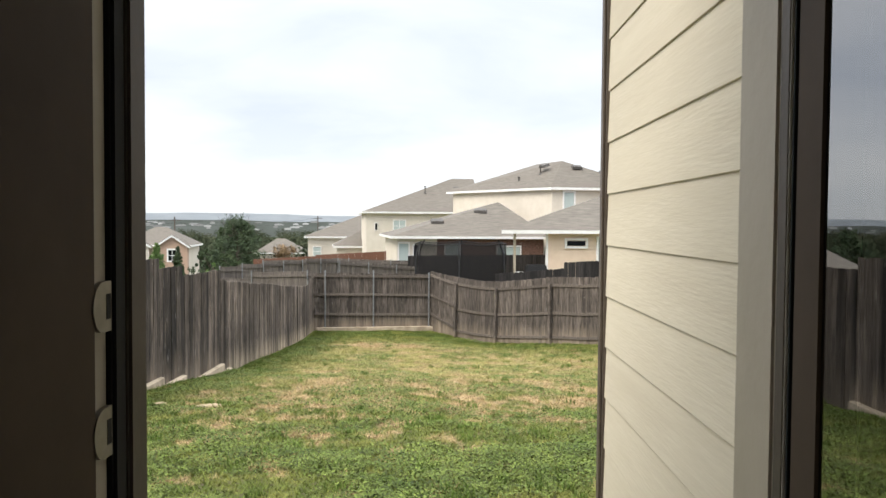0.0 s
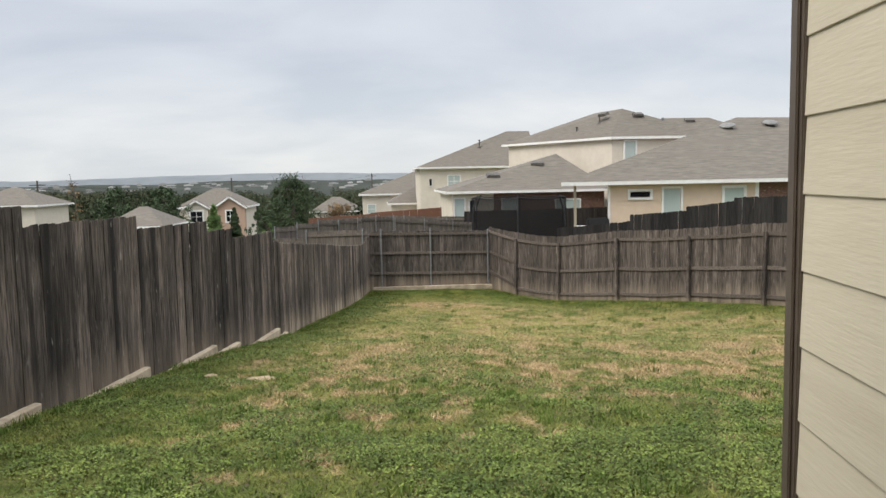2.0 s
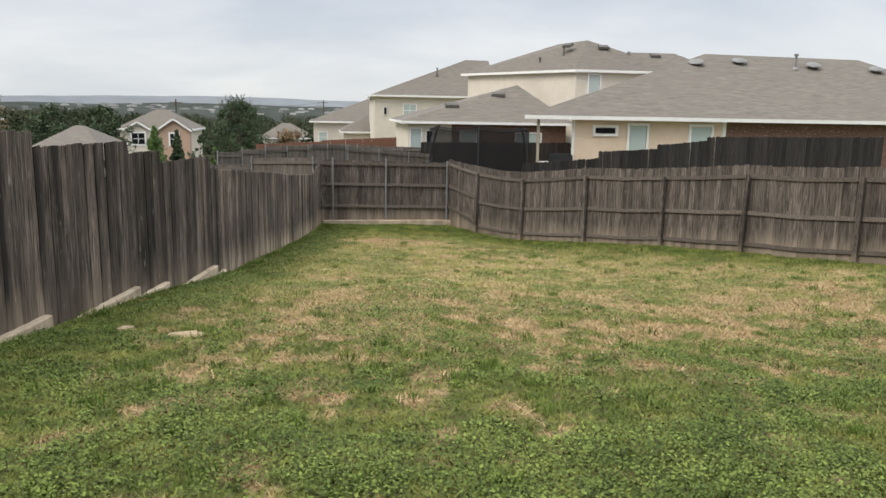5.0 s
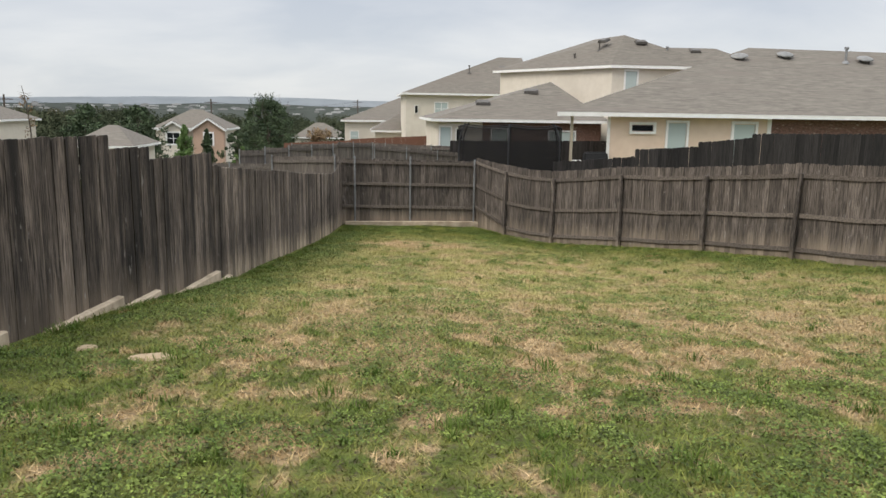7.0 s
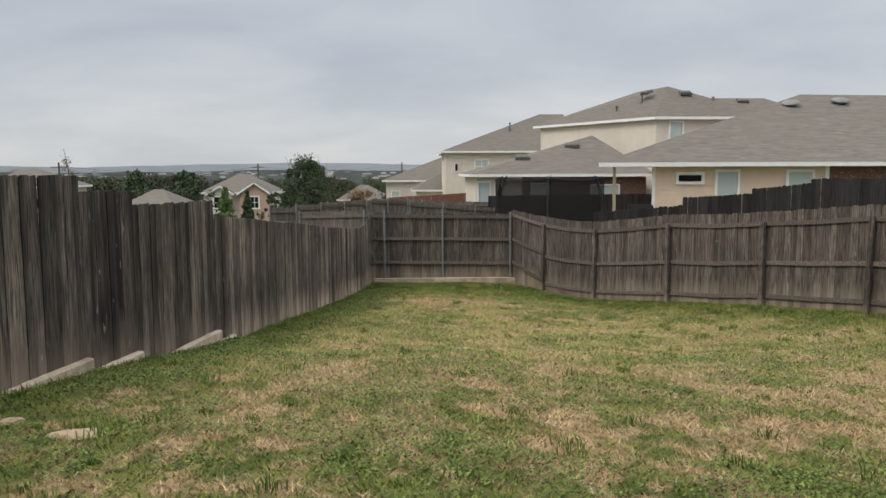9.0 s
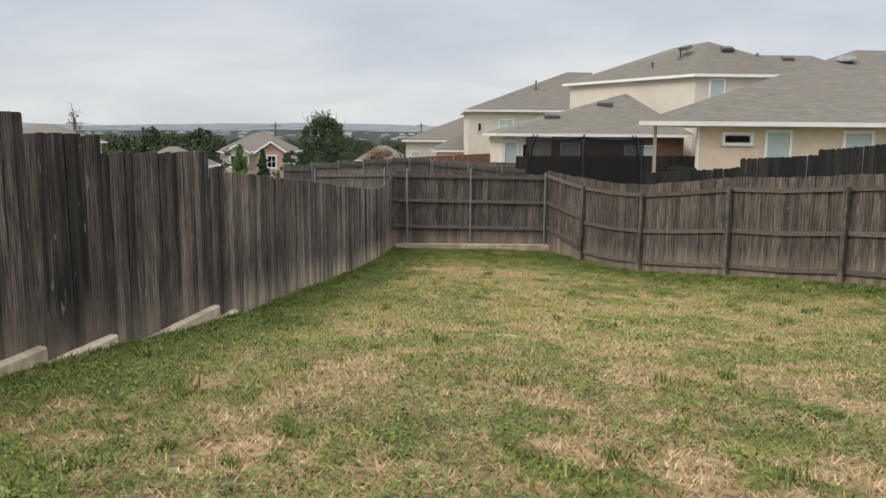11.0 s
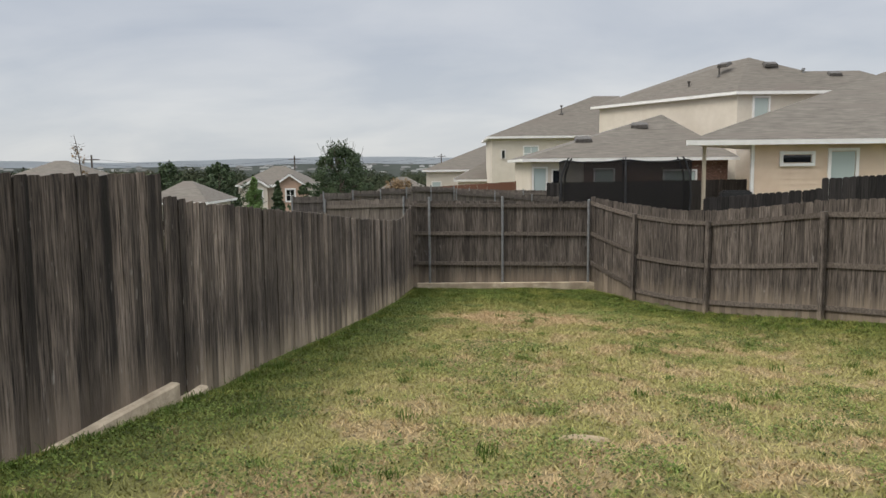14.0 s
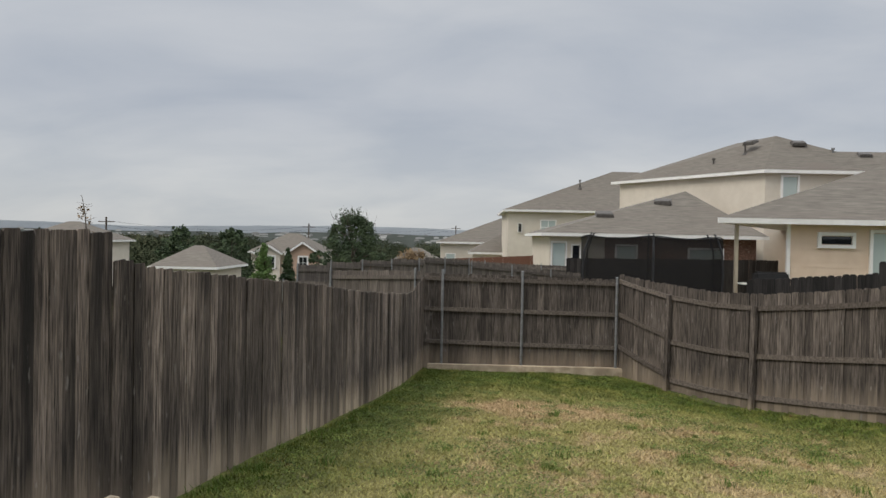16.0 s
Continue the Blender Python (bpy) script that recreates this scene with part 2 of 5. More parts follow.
def lawn_material(name, blades):
    """Green weeds, straw patches and thin brown spots, laid out in world space; blades add their own variation."""
    m = bpy.data.materials.new(name)
    m.use_nodes = True
    nt = m.node_tree
    N, L = nt.nodes.new, nt.links.new
    p = nt.nodes["Principled BSDF"]
    p.inputs["Roughness"].default_value, p.inputs["Specular IOR Level"].default_value = 0.85, 0.15
    tc = N("ShaderNodeTexCoord")

    def noise_at(scale, lo, hi, detail=5.0, shift=0.0):
        mp = N("ShaderNodeMapping")
        mp.inputs["Location"].default_value = (shift, shift * 0.7, 0)
        mp.inputs["Scale"].default_value = (1.0, 0.8, 0.0)
        L(tc.outputs["Object"], mp.inputs["Vector"])
        n = N("ShaderNodeTexNoise")
        n.inputs["Scale"].default_value, n.inputs["Detail"].default_value = scale, detail
        n.inputs["Roughness"].default_value = 0.62
        L(mp.outputs[0], n.inputs["Vector"])
        r = N("ShaderNodeMapRange")
        r.interpolation_type = "SMOOTHSTEP"
        r.inputs["From Min"].default_value, r.inputs["From Max"].default_value = lo, hi
        L(n.outputs["Fac"], r.inputs["Value"])
        return r.outputs[0]

    def blend(fac, a, b):
        x = N("ShaderNodeMix")
        x.data_type = "RGBA"
        L(fac, x.inputs[0])
        for s, v in ((6, a), (7, b)):
            if isinstance(v, tuple):
                x.inputs[s].default_value = (*v, 1)
            else:
                L(v, x.inputs[s])
        return x.outputs[2]

    sep = N("ShaderNodeSeparateXYZ")
    L(tc.outputs["Object"], sep.inputs[0])
    off = N("ShaderNodeMath")  # distance from the long fence line
    off.operation = "MULTIPLY_ADD"
    L(sep.outputs["Y"], off.inputs[0])
    off.inputs[1].default_value, off.inputs[2].default_value = -0.158, 2.18
    edge = N("ShaderNodeMath")
    edge.operation = "ADD"
    L(sep.outputs["X"], edge.inputs[0])
    L(off.outputs[0], edge.inputs[1])
    green = blend(noise_at(2.2, 0.40, 0.62, shift=3.0), (0.090, 0.120, 0.024), (0.188, 0.196, 0.050))
    # the middle of the lawn is thin and yellowing
    mid = N("ShaderNodeMapRange")
    mid.inputs["From Min"].default_value, mid.inputs["From Max"].default_value = -18.5, -13.0
    L(sep.outputs["Y"], mid.inputs["Value"])
    end = N("ShaderNodeMapRange")
    end.inputs["From Min"].default_value, end.inputs["From Max"].default_value = -1.4, -3.6
    L(sep.outputs["Y"], end.inputs["Value"])
    rim = N("ShaderNodeMapRange")
    rim.inputs["From Min"].default_value, rim.inputs["From Max"].default_value = 0.5, 1.8
    L(edge.outputs[0], rim.inputs["Value"])
    yel = N("ShaderNodeMath")
    yel.operation = "MULTIPLY"
    L(mid.outputs[0], yel.inputs[0])
    L(end.outputs[0], yel.inputs[1])
    yel2 = N("ShaderNodeMath")
    yel2.operation = "MULTIPLY"
    L(yel.outputs[0], yel2.inputs[0])
    L(rim.outputs[0], yel2.inputs[1])
    yel3 = N("ShaderNodeMath")
    yel3.operation = "MULTIPLY"
    # and not yellow along the slanting fence
    across = N("ShaderNodeVectorMath")
    across.operation = "DOT_PRODUCT"
    L(tc.outputs["Object"], across.inputs[0])
    across.inputs[1].default_value = (-0.864, -0.503, 0.0)
    rim2 = N("ShaderNodeMapRange")
    rim2.inputs["From Min"].default_value, rim2.inputs["From Max"].default_value = -1.3, 0.1
    L(across.outputs["Value"], rim2.inputs["Value"])
    yel4 = N("ShaderNodeMath")
    yel4.operation = "MULTIPLY"
    L(yel2.outputs[0], yel4.inputs[0])
    L(rim2.outputs[0], yel4.inputs[1])
    L(yel4.outputs[0], yel3.inputs[0])
    L(noise_at(0.8, 0.25, 0.55, shift=31.0), yel3.inputs[1])
    green = blend(yel3.outputs[0], green, (0.325, 0.290, 0.112))
    straw = blend(noise_at(3.5, 0.40, 0.62, shift=9.0), (0.33, 0.230, 0.115), (0.46, 0.33, 0.185))
    straw = blend(yel3.outputs[0], straw, (0.400, 0.305, 0.160))
    # the lawn is weedy near the house, drier down the middle, greener again along the fences
    far = N("ShaderNodeMapRange")
    far.inputs["From Min"].default_value, far.inputs["From Max"].default_value = -24.0, -17.6
    far.inputs["To Min"].default_value, far.inputs["To Max"].default_value = -0.13, 0.05
    L(sep.outputs["Y"], far.inputs["Value"])
    fade = N("ShaderNodeMapRange")
    fade.inputs["From Min"].default_value, fade.inputs["From Max"].default_value = -16.5, -11.0
    fade.inputs["To Min"].default_value, fade.inputs["To Max"].default_value = 0.0, -0.055
    L(sep.outputs["Y"], fade.inputs["Value"])
    back = N("ShaderNodeMapRange")
    back.inputs["From Min"].default_value, back.inputs["From Max"].default_value = -3.6, -1.2
    back.inputs["To Min"].default_value, back.inputs["To Max"].default_value = 0.0, -0.25
    L(sep.outputs["Y"], back.inputs["Value"])
    side = N("ShaderNodeMapRange")
    side.inputs["From Min"].default_value, side.inputs["From Max"].default_value = 0.6, 2.5
    side.inputs["To Min"].default_value, side.inputs["To Max"].default_value = -0.16, 0.0
    L(edge.outputs[0], side.inputs["Value"])
    mp = N("ShaderNodeMapping")
    mp.inputs["Scale"].default_value = (1.0, 0.72, 0.0)
    L(tc.outputs["Object"], mp.inputs["Vector"])
    n = N("ShaderNodeTexNoise")
    n.inputs["Scale"].default_value, n.inputs["Detail"].default_value, n.inputs["Roughness"].default_value = 1.6, 7.0, 0.70
    L(mp.outputs[0], n.inputs["Vector"])
    acc = n.outputs["Fac"]
    # a worn, sun-dried patch before the end fence
    rel = N("ShaderNodeVectorMath")
    rel.operation = "SUBTRACT"
    L(tc.outputs["Object"], rel.inputs[0])
    rel.inputs[1].default_value = (0.05, -4.3, 0.0)
    flat = N("ShaderNodeVectorMath")
    flat.operation = "MULTIPLY"
    L(rel.outputs[0], flat.inputs[0])
    flat.inputs[1].default_value = (0.5, 1.0, 0.0)
    dist = N("ShaderNodeVectorMath")
    dist.operation = "LENGTH"
    L(flat.outputs[0], dist.inputs[0])
    worn = N("ShaderNodeMapRange")
    worn.inputs["From Min"].default_value, worn.inputs["From Max"].default_value = 1.15, 0.3
    worn.inputs["To Min"].default_value, worn.inputs["To Max"].default_value = 0.0, 0.17
    L(dist.outputs["Value"], worn.inputs["Value"])
    side2 = N("ShaderNodeMapRange")
    side2.inputs["From Min"].default_value, side2.inputs["From Max"].default_value = -1.4, 0.0
    side2.inputs["To Min"].default_value, side2.inputs["To Max"].default_value = -0.18, 0.0
    L(across.outputs["Value"], side2.inputs["Value"])
    for s in (far, fade, back, side, side2, worn):
        ad = N("ShaderNodeMath")
        L(acc, ad.inputs[0])
        L(s.outputs[0], ad.inputs[1])
        acc = ad.outputs[0]
    dry = N("ShaderNodeMapRange")
    dry.interpolation_type = "SMOOTHSTEP"
    dry.inputs["From Min"].default_value, dry.inputs["From Max"].default_value = 0.47, 0.575
    L(acc, dry.inputs["Value"])
    col = blend(dry.outputs[0], green, straw)
    col = blend(noise_at(1.5, 0.62, 0.72, shift=21.0), col, (0.30, 0.19, 0.10))
    bare = N("ShaderNodeMath")
    bare.operation = "MULTIPLY"
    bare.use_clamp = True
    L(worn.outputs[0], bare.inputs[0])
    spots = N("ShaderNodeMath")
    spots.operation = "MULTIPLY"
    L(noise_at(2.6, 0.36, 0.56, shift=13.0), spots.inputs[0])
    spots.inputs[1].default_value = 5.5
    L(spots.outputs[0], bare.inputs[1])
    col = blend(bare.outputs[0], col, (0.45, 0.315, 0.18))
    if blades:
        g = N("ShaderNodeNewGeometry")
        r = N("ShaderNodeMapRange")
        r.inputs["To Min"].default_value, r.inputs["To Max"].default_value = 0.55, 1.4
        L(g.outputs["Random Per Island"], r.inputs["Value"])
        hs = N("ShaderNodeHueSaturation")
        L(r.outputs[0], hs.inputs["Value"])
        L(col, hs.inputs["Color"])
        col = hs.outputs[0]
    else:
        soil = noise_at(14.0, 0.45, 0.7, shift=5.0)
        col = blend(soil, col, (0.10, 0.08, 0.045))
        # thatch tone, lowered further: the blades' self-shade is put into the colour
        shaded_thatch = N("ShaderNodeHueSaturation")
        shaded_thatch.inputs["Value"].default_value = 0.74
        L(col, shaded_thatch.inputs["Color"])
        col = shaded_thatch.outputs[0]
        nb = N("ShaderNodeTexNoise")
        nb.inputs["Scale"].default_value, nb.inputs["Detail"].default_value = 22.0, 6.0
        L(tc.outputs["Object"], nb.inputs["Vector"])
        bp = N("ShaderNodeBump")
        bp.inputs["Strength"].default_value, bp.inputs["Distance"].default_value = 0.9, 0.05
        L(nb.outputs["Fac"], bp.inputs["Height"])
        L(bp.outputs[0], p.inputs["Normal"])
    L(col, p.inputs["Base Color"])
    return m


LAWN = lawn_material("lawn_soil_and_thatch", False)
BLADE = lawn_material("lawn_blades", True)
SOIL = mat("bare_tan_soil", (0.27, 0.20, 0.125), (0.40, 0.31, 0.20), scale=14, rough=1.0, bump=0.8, bump_scale=40, c2=(0.20, 0.18, 0.08), c2_scale=5, c2_at=(0.55, 0.7))
SCRUB = mat("valley_scrub", (0.035, 0.045, 0.026), (0.085, 0.092, 0.055), scale=0.05, rough=1.0, c2=(0.16, 0.14, 0.09), c2_scale=0.012, c2_at=(0.58, 0.7), spec=0.0)
WEED = mat("clover_leaves", (0.056, 0.086, 0.015), (0.142, 0.178, 0.038), scale=2.2, rough=0.65, by_island=0.72, spec=0.2)

TUFT = mat("fresh_grass", (0.062, 0.108, 0.018), (0.128, 0.180, 0.038), scale=1.2, rough=0.7, by_island=0.3, spec=0.15)


# ---- mesh helpers ----
def add_box(bm, x0, x1, y0, y1, z0, z1):
    v = [bm.verts.new((x, y, z)) for x in (x0, x1) for y in (y0, y1) for z in (z0, z1)]
    for f in ((0, 1, 3, 2), (4, 6, 7, 5), (0, 4, 5, 1), (2, 3, 7, 6), (0, 2, 6, 4), (1, 5, 7, 3)):
        bm.faces.new([v[i] for i in f])
    return v


def add_beam(bm, a, b, w, h):
    """A straight beam from a to b, w wide (level) and h high."""
    a, b = Vector(a), Vector(b)
    d = (b - a).normalized()
    s = d.cross(Vector((0, 0, 1)))
    s = s.normalized() if s.length > 1e-4 else Vector((1, 0, 0))
    t = s.cross(d)
    v = [bm.verts.new(p + s * i * w / 2 + t * j * h / 2) for p in (a, b) for i, j in ((-1, -1), (1, -1), (1, 1), (-1, 1))]
    for f in ((3, 2, 1, 0), (4, 5, 6, 7), (0, 1, 5, 4), (1, 2, 6, 5), (2, 3, 7, 6), (3, 0, 4, 7)):
        bm.faces.new([v[i] for i in f])


def add_tube(bm, pts, radii, n=8):
    rings = []
    for i, p in enumerate(pts):
        p = Vector(p)
        q = Vector(pts[min(i + 1, len(pts) - 1)]) - Vector(pts[max(i - 1, 0)])
        s = q.orthogonal().normalized()
        t = q.normalized().cross(s)
        rings.append([bm.verts.new(p + (s * math.cos(k * math.tau / n) + t * math.sin(k * math.tau / n)) * radii[i]) for k in range(n)])
    for a, b in zip(rings, rings[1:]):
        for k in range(n):
            bm.faces.new((a[k], a[(k + 1) % n], b[(k + 1) % n], b[k]))
    bm.faces.new(rings[0][::-1])
    bm.faces.new(rings[-1])


def finish(bm, name, material):
    me = bpy.data.meshes.new(name)
    bmesh.ops.recalc_face_normals(bm, faces=bm.faces)
    bm.to_mesh(me)
    bm.free()
    me.materials.append(material)
    return me


def part(name, bm, material, parent, label=""):
    ob = new(name, finish(bm, name, material))
    ob.parent = parent
    return tagged(ob, label)


def solid(name, bm, material, label, category, group="", kind=""):
    return tagged(new(name, finish(bm, name, material)), label, category, group, kind)


def placed(h, k):
    """A whole house set nearer along the row, at k of its drafted distance and size from the yard's middle."""
    c = Vector((-1.15, -22.3, 3.05))
    h.matrix_world = Matrix.Translation(c) @ Matrix.Scale(k, 4) @ Matrix.Translation(-c)
    return h


def thing(name, label, category, group="", at=None, kind=""):
    ob = new(name)
    if at is not None:
        ob.matrix_world = at
    return tagged(ob, label, category, group, kind)


def mesh_from(name, verts, faces, material):
    me = bpy.data.meshes.new(name)
    me.from_pydata(verts, [], faces)
    me.materials.append(material)
    return me


def lerp_table(t, table):
    if t <= table[0][0]:
        return table[0][1]
    for (a, u), (b, v) in zip(table, table[1:]):
        if t <= b:
            return u + (v - u) * (t - a) / (b - a)
    return table[-1][1]


# ---- ground ----
PROFILE = [(-34, 2.3), (-30, 2.28), (-26, 2.08), (-22, 1.72), (-20, 1.50), (-17, 1.18), (-15, 1.0), (-13, 0.72), (-10, 0.35), (-7, 0.08),
           (-2.5, -0.22), (0, -0.23), (6, -0.35), (25, -0.9), (60, -3.0), (110, -7.0), (200, -13.0), (400, -22.0), (900, -26.0), (4000, -10.0)]


def ground_z(x, y):
    z = lerp_table(y, PROFILE)
    fade = min(1.0, max(0.0, (y + 26) / 4)) * min(1.0, max(0.0, (1.5 - y) / 4))
    z -= 0.045 * (max(-0.5, min(3.5, x)) + 0.5) * fade
    if -21.5 < y < -8.5:  # a shallow washed-out strip along the foot of the long fence
        z -= 0.085 * max(0.0, 1 - abs(x - (-2.18 + 0.158 * y)) / 0.75) * min(1.0, (y + 21.5) / 1.0, (-8.5 - y) / 1.5)
    if x > 3.5:
        z += lerp_table(y, [(-12, 0.05), (-9.5, 0.085), (-7, 0.12)]) * min(x - 3.5, 9.0) * min(1.0, max(0.0, (70 - y) / 40))
    if x < -7 and y > -40:
        z -= 0.05 * min(-7 - x, 60)
    return z


def build_ground():
    xs = sorted({*np.round(np.linspace(-8, 12, 61), 3), *(-4400, -2500, -1500, -900, -500, -300, -200, -140, -100, -75, -55, -40, -30, -22, -16, -12, -10),
                 14, 17, 21, 26, 34, 45, 60, 90, 140, 220, 400, 800, 1500, 2500, 4400})
    ys = sorted({*np.round(np.linspace(-30, 3, 100), 3), -4400, -2000, -800, -300, -120, -70, -50, -40, -34, 5, 8, 12, 17, 23, 30, 38, 48, 60, 75, 95, 120,
                 160, 200, 260, 330, 400, 550, 750, 1000, 1500, 2200, 3200, 4400})
    verts = []
    for y in ys:
        for x in xs:
            near = -9 < x < 13 and -31 < y < 4
            verts.append((x, y, ground_z(x, y) + (0.035 * noise.noise((x * 0.9, y * 0.9, 0)) if near else 0)))
    w = len(xs)
    faces = [(j * w + i, j * w + i + 1, (j + 1) * w + i + 1, (j + 1) * w + i) for j in range(len(ys) - 1) for i in range(w - 1)]
    me = mesh_from("ground", verts, faces, LAWN)
    me.materials.append(SCRUB)
    for p in me.polygons:
        c = p.center
        if c.y > 40 or c.x < -60 or c.x > 60 or c.y < -80:
            p.material_index = 1
    for p in me.polygons:
        p.use_smooth = True
    tagged(new("ground", me), "sloping backyard lawn of green weeds and dry straw patches", "lawn", kind="structure")


build_ground()


def fence_x(y):
    """The long fence on the west side."""
    return -2.18 + 0.158 * y


# ---- fences of the yard ----
def picket_mesh(name, material, seed, ear=0.010, flat=(0.72, 0.9)):
    """A dog-eared cedar board, 1 m high before scaling, a little cupped and chipped."""
    r = random.Random(seed)
    w, t, h = 0.0675, 0.008, 1.0
    out = [(-w, 0), (w, 0), (w, h - ear * r.uniform(0.6, 1.4)), (w * r.uniform(*flat), h), (-w * r.uniform(*flat), h - r.uniform(0, 0.006)),
           (-w, h - ear * r.uniform(0.6, 1.4))]
    bm = bmesh.new()
    cup = r.uniform(-0.004, 0.004)
    a = [bm.verts.new((x, -t + cup * (abs(x) / w), z)) for x, z in out]
    b = [bm.verts.new((x, t + cup * (abs(x) / w), z)) for x, z in out]
    bm.faces.new(a)
    bm.faces.new(b[::-1])
    for i in range(len(out)):
        j = (i + 1) % len(out)
        bm.faces.new((a[j], a[i], b[i], b[j]))
    return finish(bm, name, material)


def picket_run(parent, a, b, top, bottom, meshes, rnd, lean=0.15, gap=0.003, fit_w=(1.02, 1.045), uneven=0.004):
    """Boards side by side from a to b (plan points); top(s), bottom(s) give heights at s metres along."""
    d = Vector((b[0] - a[0], b[1] - a[1], 0))
    length = d.length
    d.normalize()
    turn = math.degrees(math.atan2(d.y, d.x))
    n = max(1, int(length / (0.135 + gap)))
    step = length / n
    for i in range(n):
        s = (i + 0.5) * step
        z0, z1 = bottom(s), top(s) + rnd.uniform(-0.012, 0.012)
        deep = rnd.uniform(-1, 1) * uneven + (uneven if i % 2 else -uneven) * 0.7
        ob = new("picket", meshes[rnd.randrange(len(meshes))])
        ob.parent = parent
        m = pose(a[0] + d.x * s - d.y * deep, a[1] + d.y * s + d.x * deep, z0,
                 rnd.uniform(-0.4, 0.4), rnd.uniform(-lean, lean), turn + rnd.uniform(-1.2, 1.2))
        ob.matrix_local = m @ Matrix.Diagonal((step / 0.1385 * rnd.uniform(fit_w[0], fit_w[1]), 1, z1 - z0, 1))


PICKETS = [picket_mesh("picket", WOOD, k) for k in range(6)]
PICKETS_S = [picket_mesh("picket", WOOD_S, 60 + k) for k in range(6)]
PICKETS_R = [picket_mesh("picket", WOOD_R, 20 + k, 0.013, (0.45, 0.6)) for k in range(6)]

LEFT_SECTIONS = [  # y from, y to, top at both ends, curb top
    (-31.0, -22.3, 3.95, 3.74, 1.72), (-22.3, -19.4, 3.57, 3.52, 1.50), (-19.4, -17.0, 3.32, 3.31, 1.28), (-17.0, -14.64, 3.14, 3.10, 1.055),
    (-14.64, -13.54, 2.93, 2.91, 0.87), (-13.54, -11.14, 2.73, 2.70, 0.645), (-11.14, -10.56, 2.49, 2.41, 0.44)]


def build_left_fence():
    rnd = random.Random(11)
    fence = thing("fence", "weathered grey cedar privacy fence stepping down the slope", "fence", "fences round the yard")
    for y0, y1, t0, t1, block in LEFT_SECTIONS:
        ln = math.hypot(fence_x(y1) - fence_x(y0), y1 - y0)
        picket_run(fence, (fence_x(y0), y0), (fence_x(y1), y1), lambda s: t0 + (t1 - t0) * s / ln,
                   lambda s: min(block, ground_z(fence_x(y0 + (y1 - y0) * s / ln), y0 + (y1 - y0) * s / ln) + 0.10) - 0.05, PICKETS, rnd, 0.12, fit_w=(1.035, 1.06), uneven=0.0025)
        for k in (0.16, 0.5, 0.86):
            bm = bmesh.new()
            add_beam(bm, (fence_x(y0) - 0.045, y0, block + (t0 - block) * k), (fence_x(y1) - 0.045, y1, block + (t1 - block) * k), 0.04, 0.085)
            part("rail", bm, WOOD_RAIL, fence)
        bm = bmesh.new()
        cap = {-22.3: 3.62, -19.4: 3.40, -17.0: 3.19, -14.64: 3.00, -13.54: 2.80, -11.14: 2.55}.get(y1, t1 - 0.1)
        px, py = fence_x(y1 + 0.06) - 0.10, y1 + 0.06
        add_tube(bm, [(px, py, block - 0.4), (px, py, cap)], [0.03, 0.03], 10)
        pole = part("post", bm, STEEL, fence, "galvanized steel post behind the boards")
        bm = bmesh.new()
        add_tube(bm, [(px, py, cap), (px, py, cap + 0.02), (px, py, cap + 0.045)], [0.036, 0.036, 0.012], 10)
        part("post_cap", bm, WHITE, pole, "pale domed post cap")
    tops = [(-10.56, 2.40), (-9.0, 2.25), (-6.5, 2.01), (-4.4, 1.78), (-1.9, 1.575), (-1.3, 1.54), (-0.9, 1.57), (-0.4, 1.69), (0.2, 1.88), (0.6, 1.93)]
    y0, y1 = -10.56, 0.15
    ln = math.hypot(fence_x(y1) - fence_x(y0), y1 - y0)
    picket_run(fence, (fence_x(y0), y0), (fence_x(y1), y1), lambda s: lerp_table(y0 + (y1 - y0) * s / ln, tops),
               lambda s: ground_z(fence_x(y0 + (y1 - y0) * s / ln), y0 + (y1 - y0) * s / ln) - 0.06 + rnd.uniform(0, 0.03), PICKETS_S, rnd, 0.2, fit_w=(1.01, 1.04), uneven=0.003)
    for k in (0.2, 0.55, 0.85):
        for (ya, ta), (yb, tb) in zip(tops[:-1], tops[1:-1]):
            bm = bmesh.new()
            za, zb = ground_z(fence_x(ya), ya), ground_z(fence_x(yb), yb)
            add_beam(bm, (fence_x(ya) - 0.045, ya, za + (ta - za) * k), (fence_x(yb) - 0.045, yb, zb + (tb - zb) * k), 0.04, 0.085)
            part("rail", bm, WOOD_RAIL, fence)
    # one level concrete curb under each stepped section, its lower end standing clear of the soil
    for y0, y1, t0, t1, block in LEFT_SECTIONS:
        ln = math.hypot(fence_x(y1) - fence_x(y0), y1 - y0)
        n = max(2, round(ln / 0.16))
        bm = bmesh.new()
        prof = [(-0.10, -0.34), (0.100, -0.34), (0.092, -0.018), (0.074, 0.0), (-0.10, 0.004)]
        rings = []
        for i in range(n + 1):
            v = ln * (i / n - 0.5)
            k = 0.72 if i in (0, n) else 1.0
            rings.append([bm.verts.new((x + 0.007 * noise.noise((v * 3.1, z * 8, y0)), v, z * (1 if z < -0.1 else k) + 0.007 * noise.noise((v * 2.3, x * 9, y1))))
                          for x, z in prof])
        for a, b in zip(rings, rings[1:]):
            for q in range(len(prof)):
                bm.faces.new((a[q], a[(q + 1) % 5], b[(q + 1) % 5], b[q]))
        bm.faces.new(rings[0])
        bm.faces.new(rings[-1][::-1])
        ob = solid("concrete_curb", bm, CONCRETE, "pale weathered concrete curb along the foot of the fence", "curb", "curbs under the fence")
        ob.matrix_world = pose(fence_x((y0 + y1) / 2), (y0 + y1) / 2, block, rnd.uniform(-0.4, 0.1), rnd.uniform(-1.0, 1.0), -8.98)


build_left_fence()

